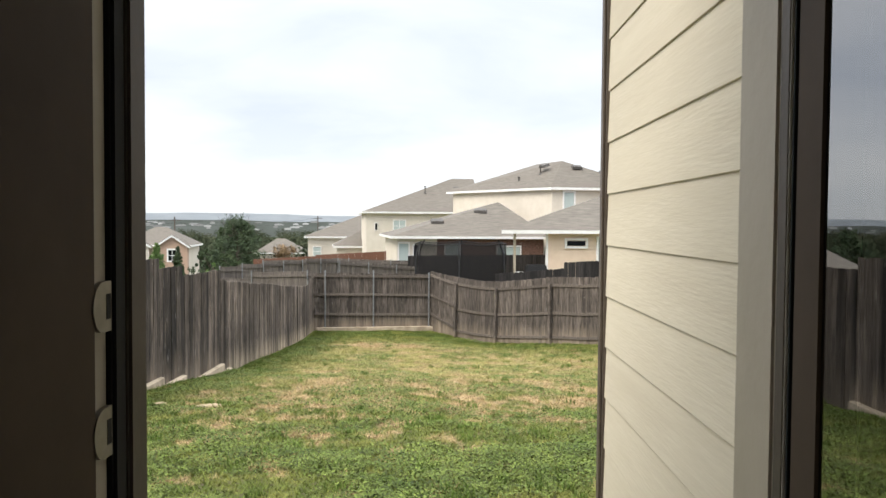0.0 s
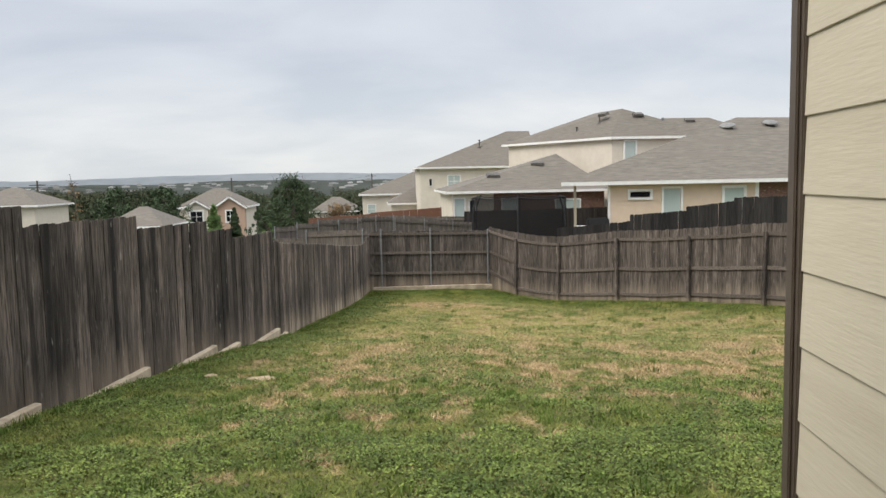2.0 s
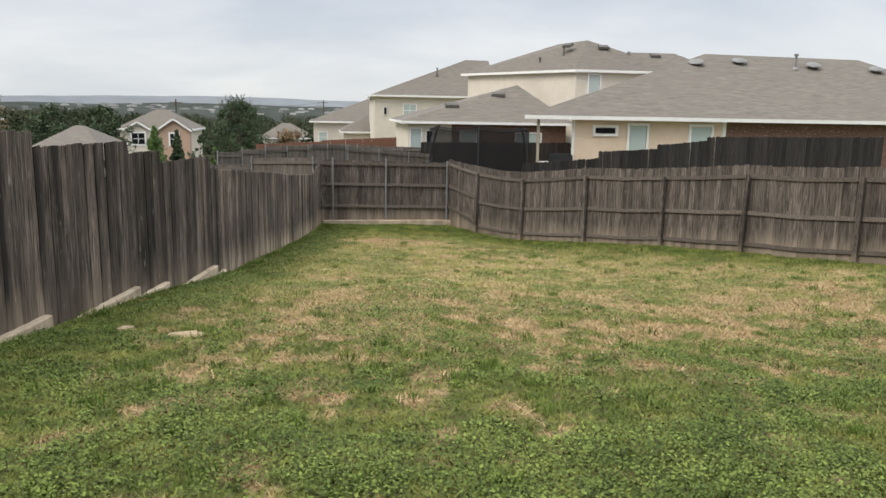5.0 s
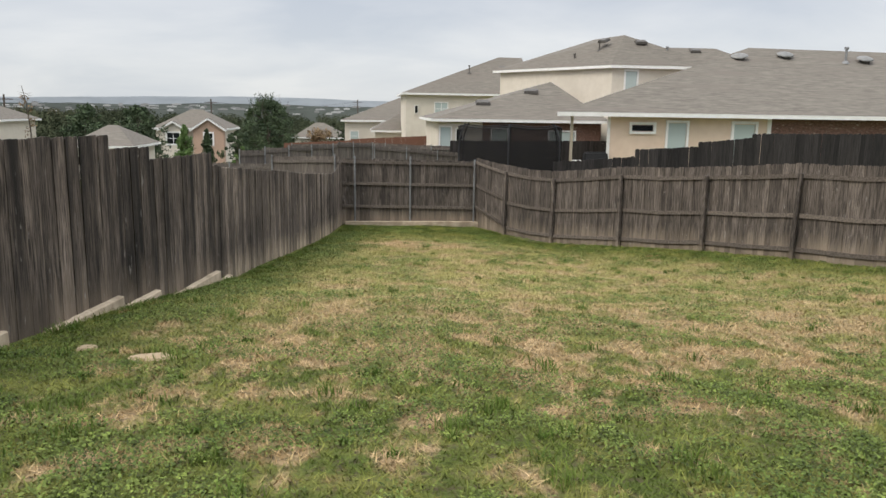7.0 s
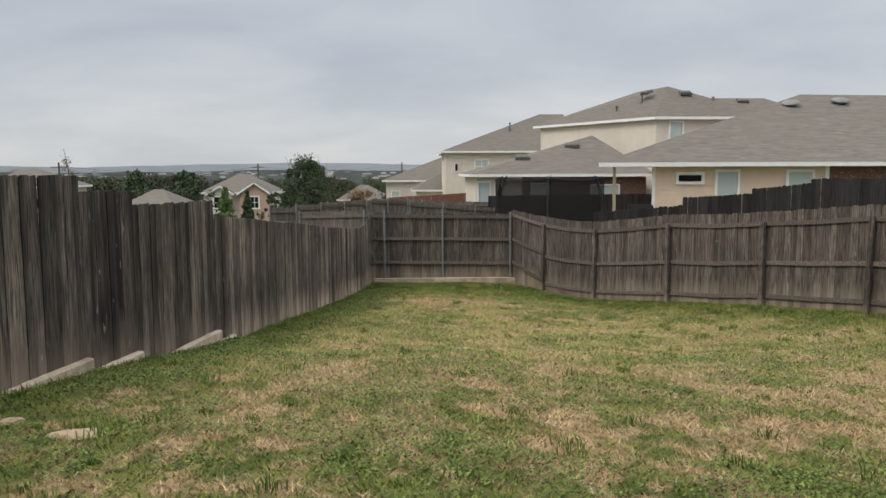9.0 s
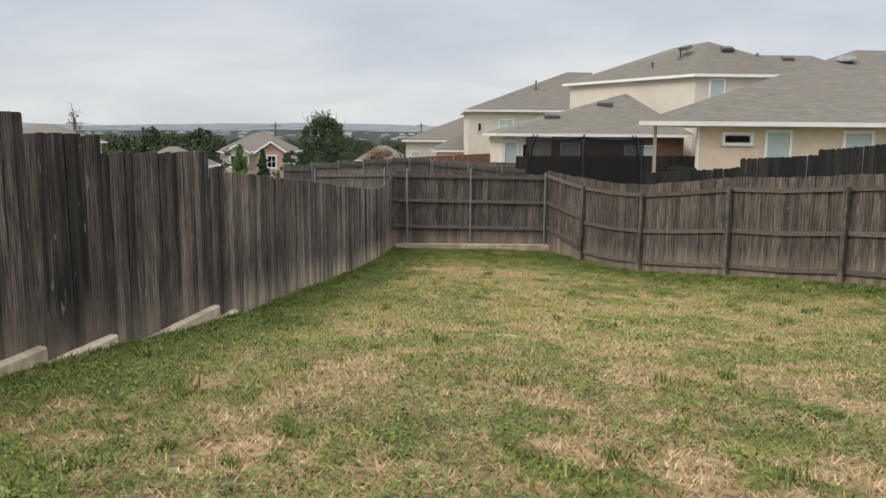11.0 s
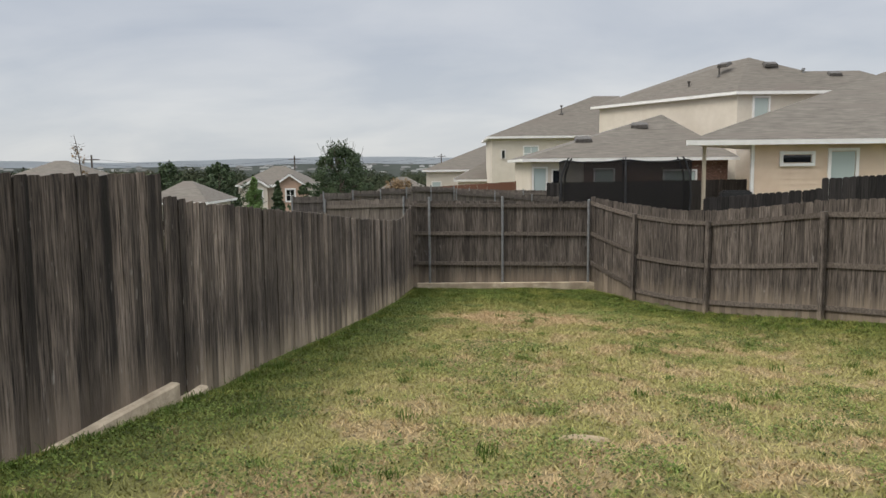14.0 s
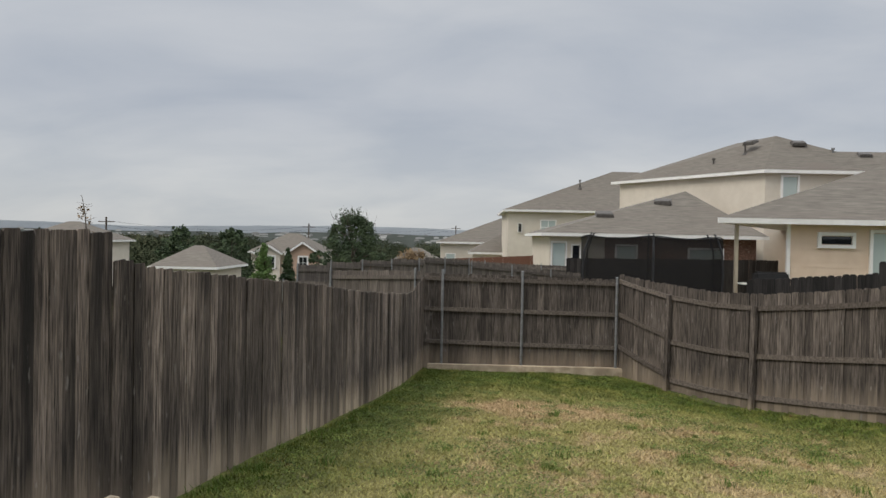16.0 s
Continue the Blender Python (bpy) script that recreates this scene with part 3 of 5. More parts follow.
BACK = [(-2.02, 0.0), (-1.744, 0.0), (0.02, 0.0), (2.08, -0.06)]
RIGHT = [(2.08, -0.06, 1.84), (2.86, -1.35, 1.60), (3.97, -3.0, 1.55), (5.21, -5.3, 1.87), (6.5, -7.5, 2.05), (7.6, -9.45, 2.27), (8.85, -11.68, 2.40),
         (10.05, -13.8, 2.58), (11.2, -15.9, 2.72), (12.4, -18.0, 2.86), (13.6, -20.1, 3.0), (14.8, -22.2, 3.15)]


def build_back_fence():
    rnd = random.Random(12)
    fence = thing("fence", "weathered grey-brown cedar fence on steel posts across the yard's end", "fence", "fences round the yard")
    picket_run(fence, (-2.16, 0.10), (2.2, 0.03), lambda s: 1.90 - 0.012 * s, lambda s: -0.22, PICKETS_R, rnd, lean=0.15)
    for z in (1.77, 1.09, 0.36):
        bm = bmesh.new()
        add_beam(bm, (-2.12, 0.058, z + 0.02), (2.06, -0.01, z - 0.03), 0.038, 0.088)
        part("rail", bm, WOOD_RAIL, fence)
    for x, y in BACK[1:]:
        bm = bmesh.new()
        top = 1.95 if x < 1 else 1.86
        add_tube(bm, [(x, y, -0.5), (x, y, top), (x, y, top + 0.02), (x, y, top + 0.035)], [0.03, 0.03, 0.034, 0.015], 12)
        part("post", bm, STEEL, fence, "galvanized steel post with a domed cap")
    bm = bmesh.new()
    add_box(bm, -2.05, 2.42, -0.14, 0.02, -0.36, -0.10)
    bmesh.ops.bevel(bm, geom=bm.edges[:], offset=0.012, segments=2, affect="EDGES")
    part("footing", bm, CONCRETE, fence, "pale concrete footing strip under the boards")


def build_right_fence():
    rnd = random.Random(13)
    fence = thing("fence", "brown-grey wooden fence with posts and rails facing the lawn", "fence", "fences round the yard")
    for i, ((xa, ya, za), (xb, yb, zb)) in enumerate(zip(RIGHT, RIGHT[1:])):
        d = Vector((xb - xa, yb - ya, 0))
        ln = d.length
        d.normalize()
        nrm = Vector((-d.y, d.x, 0))  # away from the lawn
        ga, gb = ground_z(xa, ya), ground_z(xb, yb)
        off = nrm * 0.085
        sag = 0.035 * (1 if i % 2 else 0.4)
        picket_run(fence, (xa + off.x, ya + off.y), (xb + off.x, yb + off.y), lambda s: za + (zb - za) * s / ln + (0.13 if i == 0 else 0.235) + (0.10 * s / ln if i == 0 else 0.0) - sag * math.sin(math.pi * s / ln),
                   lambda s: ga + (gb - ga) * s / ln + rnd.uniform(-0.02, 0.035), PICKETS_R, rnd, lean=0.2)
        for k in (1.0, 0.52, 0.12):
            p, q = Vector((xa, ya, ga + (za - ga) * k)) + nrm * 0.058, Vector((xb, yb, gb + (zb - gb) * k)) + nrm * 0.058
            if k == 1.0:
                p.z -= 0.03
                q.z -= 0.03
            elif i == 0:  # the corner panel's rails start at the end fence's rails
                p.z, q.z = (1.08, 0.77) if k > 0.3 else (0.38, -0.03)
            bm = bmesh.new()
            mid = (p + q) / 2 - Vector((0, 0, sag))
            add_beam(bm, p, mid, 0.038, 0.088)
            add_beam(bm, mid, q, 0.038, 0.088)
            part("rail", bm, WOOD_RAIL, fence)
        if i:
            bm = bmesh.new()
            w = 0.046
            add_box(bm, -w, w, -w, w, -0.4, za - ga + 0.02)
            bmesh.ops.bevel(bm, geom=bm.edges[:], offset=0.006, segments=1, affect="EDGES")
            ob = part("post", bm, WOOD_R, fence)
            ob.matrix_local = pose(xa - nrm.x * 0.01, ya - nrm.y * 0.01, ga, rnd.uniform(-1, 1), rnd.uniform(-1.2, 1.2), math.degrees(math.atan2(d.y, d.x)))


build_back_fence()
build_right_fence()


# ---- the house the walk starts from ----
HOME = pose(-0.47, -25.48, 0, 0, 0, -8.63)  # x along its back wall, y out to the yard
WALL_Y, DOOR_L, DOOR_R, FLOOR, HEAD = -2.19, -0.994, -0.250, 2.33, 4.42


def home_part(name, bm, material, label="", category="", kind="structure"):
    ob = solid(name, bm, material, label, category, kind=kind)
    ob.matrix_world = HOME
    return ob


def build_home():
    bm = bmesh.new()
    add_box(bm, 0.012, 0.16, WALL_Y, -0.012, 1.6, 5.4)
    side = home_part("wall_east", bm, SIDING, "beige fiber-cement lap siding wall beside the door", "wall")
    bm = bmesh.new()
    add_box(bm, 0.16, 7.0, -0.16, -0.012, 1.6, 5.4)
    home_part("wall_north", bm, SIDING, "beige siding wall of the house's back", "wall")
    # lap boards: tapered planks, thick at the lower edge
    z, k = 3.659 - 10 * 0.206, 0
    while z < 5.2:
        bm = bmesh.new()
        y0, y1 = WALL_Y + 0.02, -0.002
        prof = [(0.010, 0.222), (-0.001, 0.222), (-0.0075, 0.002), (-0.0065, 0.0), (0.002, 0.0), (0.010, 0.02)]
        a = [bm.verts.new((x, y0, zz)) for x, zz in prof]
        b = [bm.verts.new((x, y1, zz)) for x, zz in prof]
        bm.faces.new(a)
        bm.faces.new(b[::-1])
        for i in range(len(prof)):
            j = (i + 1) % len(prof)
            bm.faces.new((a[j], a[i], b[i], b[j]))
        ob = part("siding_board", bm, SIDING, side)
        ob.matrix_local = pose(0, 0, z, 0, 0, 0)
        z += 0.206
    bm = bmesh.new()
    add_box(bm, -0.012, 0.10, 0.0, 0.072, 1.7, 5.4)
    add_box(bm, -0.022, -0.012, 0.022, 0.072, 1.7, 5.4)
    bmesh.ops.bevel(bm, geom=bm.edges[:], offset=0.004, segments=2, affect="EDGES")
    home_part("corner_trim", bm, BRONZE, "dark brown painted corner trim board", "trim")
    # back wall with the door's opening
    bm = bmesh.new()
    add_box(bm, -6.0, DOOR_L - 0.04, -2.312, WALL_Y - 0.004, 1.6, 5.4)
    add_box(bm, DOOR_R + 0.064, 0.012, -2.312, WALL_Y - 0.004, 1.6, 5.4)
    add_box(bm, DOOR_L - 0.04, DOOR_R + 0.04, -2.312, WALL_Y - 0.004, HEAD + 0.04, 5.4)
    home_part("wall_south", bm, SIDING, "house wall around the back door", "wall")
    # the frame: outer brown casing, black seal, pale jamb
    frame_ob = thing("door_frame", "back door frame with brown casing and two strike plates", "door frame", at=HOME, kind="structure")
    for name, x0, x1, y0, y1, m in (("casing", DOOR_L - 0.06, DOOR_L, -2.282, -2.235, BRONZE),
                                    ("seal", DOOR_L - 0.04, DOOR_L - 0.004, -2.313, -2.282, RUBBER),
                                    ("jamb", DOOR_L - 0.04, DOOR_L - 0.012, -2.346, -2.313, JAMB),
                                    ("jamb_lining", DOOR_L - 0.06, DOOR_L - 0.008, -2.62, -2.346, DOORBROWN),
                                    ("casing", DOOR_R, DOOR_R + 0.06, -2.165, -2.044, GREYTRIM),
                                    ("casing_edge", DOOR_R + 0.002, DOOR_R + 0.05, -2.194, -2.165, BRONZE),
                                    ("weatherstrip", DOOR_R + 0.001, DOOR_R + 0.04, -2.201, -2.194, JAMB),
                                    ("seal", DOOR_R + 0.003, DOOR_R + 0.04, -2.206, -2.201, RUBBER)):
        bm = bmesh.new()
        add_box(bm, x0, x1, y0, y1, FLOOR - 0.05, HEAD)
        bmesh.ops.bevel(bm, geom=bm.edges[:], offset=0.004, segments=2, affect="EDGES")
        part(name, bm, m, frame_ob)
    bm = bmesh.new()
    add_box(bm, DOOR_L - 0.06, DOOR_R + 0.06, -2.312, -2.165, HEAD, HEAD + 0.09)
    part("head", bm, BRONZE, frame_ob)
    bm = bmesh.new()
    add_box(bm, DOOR_L - 0.04, DOOR_R + 0.04, WALL_Y - 0.15, WALL_Y + 0.06, FLOOR - 0.06, FLOOR + 0.015)
    part("threshold", bm, STEEL, frame_ob, "metal threshold")
    for zc in (3.656, 3.526):
        bm = bmesh.new()
        n = 14
        edge = [(-2.315, zc - 0.026), (-2.315, zc + 0.026)] + [(-2.333 - 0.022 * math.sin(math.pi * k / n), zc + 0.026 * math.cos(math.pi * k / n)) for k in range(n + 1)]
        lo = [bm.verts.new((DOOR_L - 0.0125, y, z)) for y, z in edge]
        hi = [bm.verts.new((DOOR_L - 0.0065, y, z)) for y, z in edge]
        bm.faces.new(lo)
        bm.faces.new(hi[::-1])
        for k in range(len(edge)):
            m = (k + 1) % len(edge)
            bm.faces.new((lo[k], lo[m], hi[m], hi[k]))
        plate = part("strike_plate", bm, STRIKE, frame_ob, "brushed nickel strike plate")
        bm = bmesh.new()
        add_box(bm, DOOR_L - 0.008, DOOR_L - 0.0060, -2.327, -2.317, zc - 0.013, zc + 0.013)
        part("bolt_hole", bm, RUBBER, plate, "dark bolt hole")
    # the open glazed door leaf, swung inwards
    leaf = thing("door_leaf", "dark brown glazed back door standing open inwards", "door", at=HOME)
    x0, x1, y0, y1 = DOOR_R + 0.004, DOOR_R + 0.046, -2.207 - 0.71, -2.207
    for name, ya, yb, za, zb in (("stile", y1 - 0.07, y1, FLOOR + 0.02, HEAD - 0.02), ("stile", y0, y0 + 0.075, FLOOR + 0.02, HEAD - 0.02),
                                 ("rail", y0 + 0.075, y1 - 0.07, FLOOR + 0.02, FLOOR + 0.2), ("rail", y0 + 0.075, y1 - 0.07, HEAD - 0.14, HEAD - 0.02)):
        bm = bmesh.new()
        add_box(bm, x0, x1, ya, yb, za, zb)
        bmesh.ops.bevel(bm, geom=bm.edges[:], offset=0.006, segments=2, affect="EDGES")
        part(name, bm, DOORBROWN, leaf)
    bm = bmesh.new()
    add_box(bm, x0 + 0.004, x0 + 0.024, y0 + 0.07, y1 - 0.066, FLOOR + 0.19, HEAD - 0.13)
    part("pane", bm, PANE_MIRROR, leaf, "reflecting clear glass pane")
    # the room behind; its unseen south opening is added to brighten the interior
    for name, box, m, lab in (("floor", (-4.0, 1.5, -7.0, -2.312, FLOOR - 0.2, FLOOR), TILE, "interior tile floor"),
                              ("ceiling", (-4.0, 1.5, -7.0, -2.312, 4.75, 4.9), INNER, "interior ceiling"),
                              ("wall_room_west", (-4.15, -4.0, -7.0, -2.312, FLOOR - 0.2, 4.9), INNER, "interior wall"),
                              ("wall_room_east", (1.5, 1.65, -7.0, -2.312, FLOOR - 0.2, 4.9), INNER, "interior wall"),
                              ("wall_room_south", (-4.15, -2.6, -7.15, -7.0, FLOOR - 0.2, 4.9), INNER, "interior wall"),
                              ("wall_room_south_east", (0.2, 1.65, -7.15, -7.0, FLOOR - 0.2, 4.9), INNER, "interior wall"),
                              ("wall_room_south_sill", (-2.6, 0.2, -7.15, -7.0, FLOOR - 0.2, 3.1), INNER, "interior wall under an unseen opening added for light"),
                              ("wall_room_south_head", (-2.6, 0.2, -7.15, -7.0, 4.5, 4.9), INNER, "interior wall over an unseen opening added for light"),
                              ("wall_room_north", (-4.0, DOOR_L - 0.062, -2.515, -2.312, FLOOR, 4.75), INNER, "interior wall beside the door"),
                              ("wall_room_return", (DOOR_R + 0.064, 1.5, -2.350, -2.312, FLOOR, 4.75), INNER, "interior wall beside the door"),
                              ("wall_room_head", (DOOR_L - 0.045, DOOR_R + 0.045, -2.350, -2.312, HEAD + 0.005, 4.75), INNER, "interior wall over the door")):
        bm = bmesh.new()
        add_box(bm, *box)
        home_part(name, bm, m, lab, name.split("_")[0])
    bm = bmesh.new()
    v = [bm.verts.new(p) for p in ((-6.2, WALL_Y + 0.3, 5.4), (7.2, WALL_Y + 0.3, 5.4), (7.2, -8.0, 7.4), (-6.2, -8.0, 7.4),
                                   (-6.2, WALL_Y + 0.3, 5.55), (7.2, WALL_Y + 0.3, 5.55), (7.2, -8.0, 7.55), (-6.2, -8.0, 7.55))]
    for f in ((0, 1, 2, 3), (4, 7, 6, 5), (0, 4, 5, 1), (1, 5, 6, 2), (2, 6, 7, 3), (3, 7, 4, 0)):
        bm.faces.new([v[i] for i in f])
    home_part("roof", bm, SHINGLE, "taupe shingle roof of the house", "roof")
    # unseen overhang added above the wing to keep sky light off the siding
    bm = bmesh.new()
    v = [bm.verts.new(p) for p in ((-0.42, WALL_Y + 0.302, 5.4), (7.2, WALL_Y + 0.302, 5.4), (7.2, 0.45, 5.4), (-0.42, 0.45, 5.4),
                                   (-0.42, WALL_Y + 0.302, 5.58), (7.2, WALL_Y + 0.302, 6.2), (7.2, 0.45, 5.58), (-0.42, 0.45, 5.52))]
    for f in ((0, 3, 2, 1), (4, 5, 6, 7), (0, 1, 5, 4), (1, 2, 6, 5), (2, 3, 7, 6), (3, 0, 4, 7)):
        bm.faces.new([v[i] for i in f])
    home_part("roof_wing_shade", bm, SHINGLE, "unseen taupe shingle roof added over the wing to shade its siding", "roof")
    bm = bmesh.new()
    add_box(bm, DOOR_L - 0.3, 0.0, WALL_Y - 0.004, WALL_Y + 0.9, 1.7, FLOOR - 0.09)
    bmesh.ops.bevel(bm, geom=bm.edges[:], offset=0.02, segments=2, affect="EDGES")
    home_part("door_step", bm, CONCRETE, "plain concrete step outside the door", "step")


def mirror_glass(name):
    m = bpy.data.materials.new(name)
    m.use_nodes = True
    nt = m.node_tree
    nt.nodes.clear()
    N, L = nt.nodes.new, nt.links.new
    out, mixer = N("ShaderNodeOutputMaterial"), N("ShaderNodeMixShader")
    tr, gl, fr = N("ShaderNodeBsdfTransparent"), N("ShaderNodeBsdfGlossy"), N("ShaderNodeFresnel")
    tr.inputs["Color"].default_value = (0.8, 0.83, 0.82, 1)
    gl.inputs["Roughness"].default_value = 0.01
    fr.inputs["IOR"].default_value = 4.5
    L(fr.outputs[0], mixer.inputs[0])
    L(tr.outputs[0], mixer.inputs[1])
    L(gl.outputs[0], mixer.inputs[2])
    L(mixer.outputs[0], out.inputs["Surface"])
    return m


PANE_MIRROR = mirror_glass("door_glass")
build_home()


# ---- neighbouring houses ----
def lap_wall(bm, a, b, z0, z1, exposure=0.2, depth=0.010):
    """A lap-sided wall face from a to b, seen from the right-hand side of a to b."""
    d = Vector((b[0] - a[0], b[1] - a[1], 0)).normalized()
    n = Vector((d.y, -d.x, 0))
    z, row = z0, None
    while z < z1 - 0.01:
        t = min(z + exposure, z1)
        lo = n * depth
        if row is None:
            row = [bm.verts.new((a[0], a[1], z)), bm.verts.new((b[0], b[1], z))]
        out = [bm.verts.new((a[0] + lo.x, a[1] + lo.y, z)), bm.verts.new((b[0] + lo.x, b[1] + lo.y, z))]
        top = [bm.verts.new((a[0], a[1], t)), bm.verts.new((b[0], b[1], t))]
        bm.faces.new((row[0], row[1], out[1], out[0]))
        bm.faces.new((out[0], out[1], top[1], top[0]))
        z, row = t, top


def hip_roof(house, corners, eave, ridge, over=0.45, material=None, fascia=0.2):
    """corners: four plan points counter-clockwise from the near left; ridge: two points; returns nothing."""
    material = material or SHINGLE
    c = sum((Vector((x, y, 0)) for x, y in corners), Vector()) / 4
    e = []
    for i, (x, y) in enumerate(corners):
        p, q, r = Vector((x, y, 0)), Vector((*corners[i - 1], 0)), Vector((*corners[(i + 1) % 4], 0))
        e.append(p + (p - q).normalized() * over + (p - r).normalized() * over)
    bm = bmesh.new()
    top = [bm.verts.new((p.x, p.y, eave + 0.03)) for p in e]
    r0, r1 = bm.verts.new(ridge[0]), bm.verts.new(ridge[1])
    bm.faces.new((top[0], top[1], r1, r0))
    bm.faces.new((top[1], top[2], r1))
    bm.faces.new((top[2], top[3], r0, r1))
    bm.faces.new((top[3], top[0], r0))
    roof = part("roof", bm, material, house, "taupe shingle hip roof")
    bm = bmesh.new()
    lo = [bm.verts.new((p.x, p.y, eave - fascia + 0.045)) for p in e]
    hi = [bm.verts.new((p.x, p.y, eave + 0.024)) for p in e]
    bm.faces.new(lo[::-1])
    bm.faces.new(hi)
    for i in range(4):
        bm.faces.new((lo[i], lo[(i + 1) % 4], hi[(i + 1) % 4], hi[i]))
    part("soffit", bm, WHITE, house, "white soffit under the eaves")
    for i in range(4):
        bm = bmesh.new()
        p, q = e[i], e[(i + 1) % 4]
        d = (q - p).normalized()
        add_beam(bm, (p.x, p.y, eave - fascia / 2 + 0.03), (q.x + d.x * 0.03, q.y + d.y * 0.03, eave - fascia / 2 + 0.03), 0.04, fascia)
        part("fascia", bm, WHITE, house, "white fascia board")
    return roof


def window(house, at, w, h, pane, grid=(1, 1), frame_w=0.09):
    """A framed window on a wall; at is a pose whose x runs along the wall, y into it, z up from the sill."""
    bm = bmesh.new()
    for x0, x1, z0, z1 in ((-w / 2 - frame_w, w / 2 + frame_w, -frame_w, 0), (-w / 2 - frame_w, w / 2 + frame_w, h, h + frame_w),
                           (-w / 2 - frame_w, -w / 2, 0, h), (w / 2, w / 2 + frame_w, 0, h)):
        add_box(bm, x0, x1, -0.075, 0.05, z0, z1)
    fr = part("window_frame", bm, WHITE, house, "white window trim")
    fr.matrix_local = at
    nx, nz = grid
    for i in range(nx):
        for j in range(nz):
            bm = bmesh.new()
            g = 0.028
            add_box(bm, -w / 2 + w * i / nx + g, -w / 2 + w * (i + 1) / nx - g, -0.02, 0.03, h * j / nz + g, h * (j + 1) / nz - g)
            part("pane", bm, pane, fr)
    if nx * nz > 1:
        bm = bmesh.new()
        for i in range(1, nx):
            add_box(bm, -w / 2 + w * i / nx - 0.03, -w / 2 + w * i / nx + 0.03, -0.04, 0.03, 0, h)
        for j in range(1, nz):
            add_box(bm, -w / 2, w / 2, -0.044, 0.03, h * j / nz - 0.03, h * j / nz + 0.03)
        part("muntin", bm, WHITE, fr)


def roof_vent(house, x, y, z, pitch=20, turn=0, kind="box"):
    bm = bmesh.new()
    if kind == "turtle":  # a domed hood over a dark throat
        bmesh.ops.create_uvsphere(bm, u_segments=20, v_segments=10, radius=1.0)
        bmesh.ops.delete(bm, geom=[v for v in bm.verts if v.co.z < -0.05], context="VERTS")
        bmesh.ops.scale(bm, vec=(0.44, 0.34, 0.13), verts=bm.verts)
        bmesh.ops.translate(bm, vec=(0, 0, 0.10), verts=bm.verts)
        bmesh.ops.solidify(bm, geom=bm.faces[:], thickness=0.012)
        ob = part("roof_vent", bm, VENT_PALE, house, "domed grey metal roof vent")
        bm = bmesh.new()
        add_tube(bm, [(0, 0, -0.06), (0, 0, 0.16)], [0.26, 0.26], 14)
        part("vent_throat", bm, VENT, ob, "dark vent throat")
    elif kind == "box":
        v = add_box(bm, -0.45, 0.45, -0.3, 0.3, -0.05, 0.16)
        for p in v:
            if p.co.z > 0:
                p.co.x *= 0.86
                p.co.y *= 0.8
        bmesh.ops.bevel(bm, geom=bm.edges[:], offset=0.03, segments=2, affect="EDGES")
        ob = part("roof_vent", bm, VENT, house, "low dark roof vent")
    else:
        add_tube(bm, [(0, 0, -0.3), (0, 0, 0.62), (0, 0, 0.62), (0, 0, 0.74)], [0.06, 0.06, 0.11, 0.11], 10)
        add_tube(bm, [(0, 0, -0.1), (0, 0, 0.05)], [0.2, 0.1], 10)
        ob = part("vent_pipe", bm, VENT if kind == "dark" else STEEL, house, "metal vent pipe with a cap")
        pitch = 0
    ob.matrix_local = pose(x, y, z, pitch, 0, turn)


def walls(house, corners, z0, z1, material, lap=0.2):
    for i in range(4):
        bm = bmesh.new()
        lap_wall(bm, corners[i], corners[(i + 1) % 4], z0, z1, lap)
        part("wall", bm, material, house)


def plane_z(eave, y0, ridge_z, ridge_y, y):
    return eave + (ridge_z - eave) * (y - y0) / (ridge_y - y0)


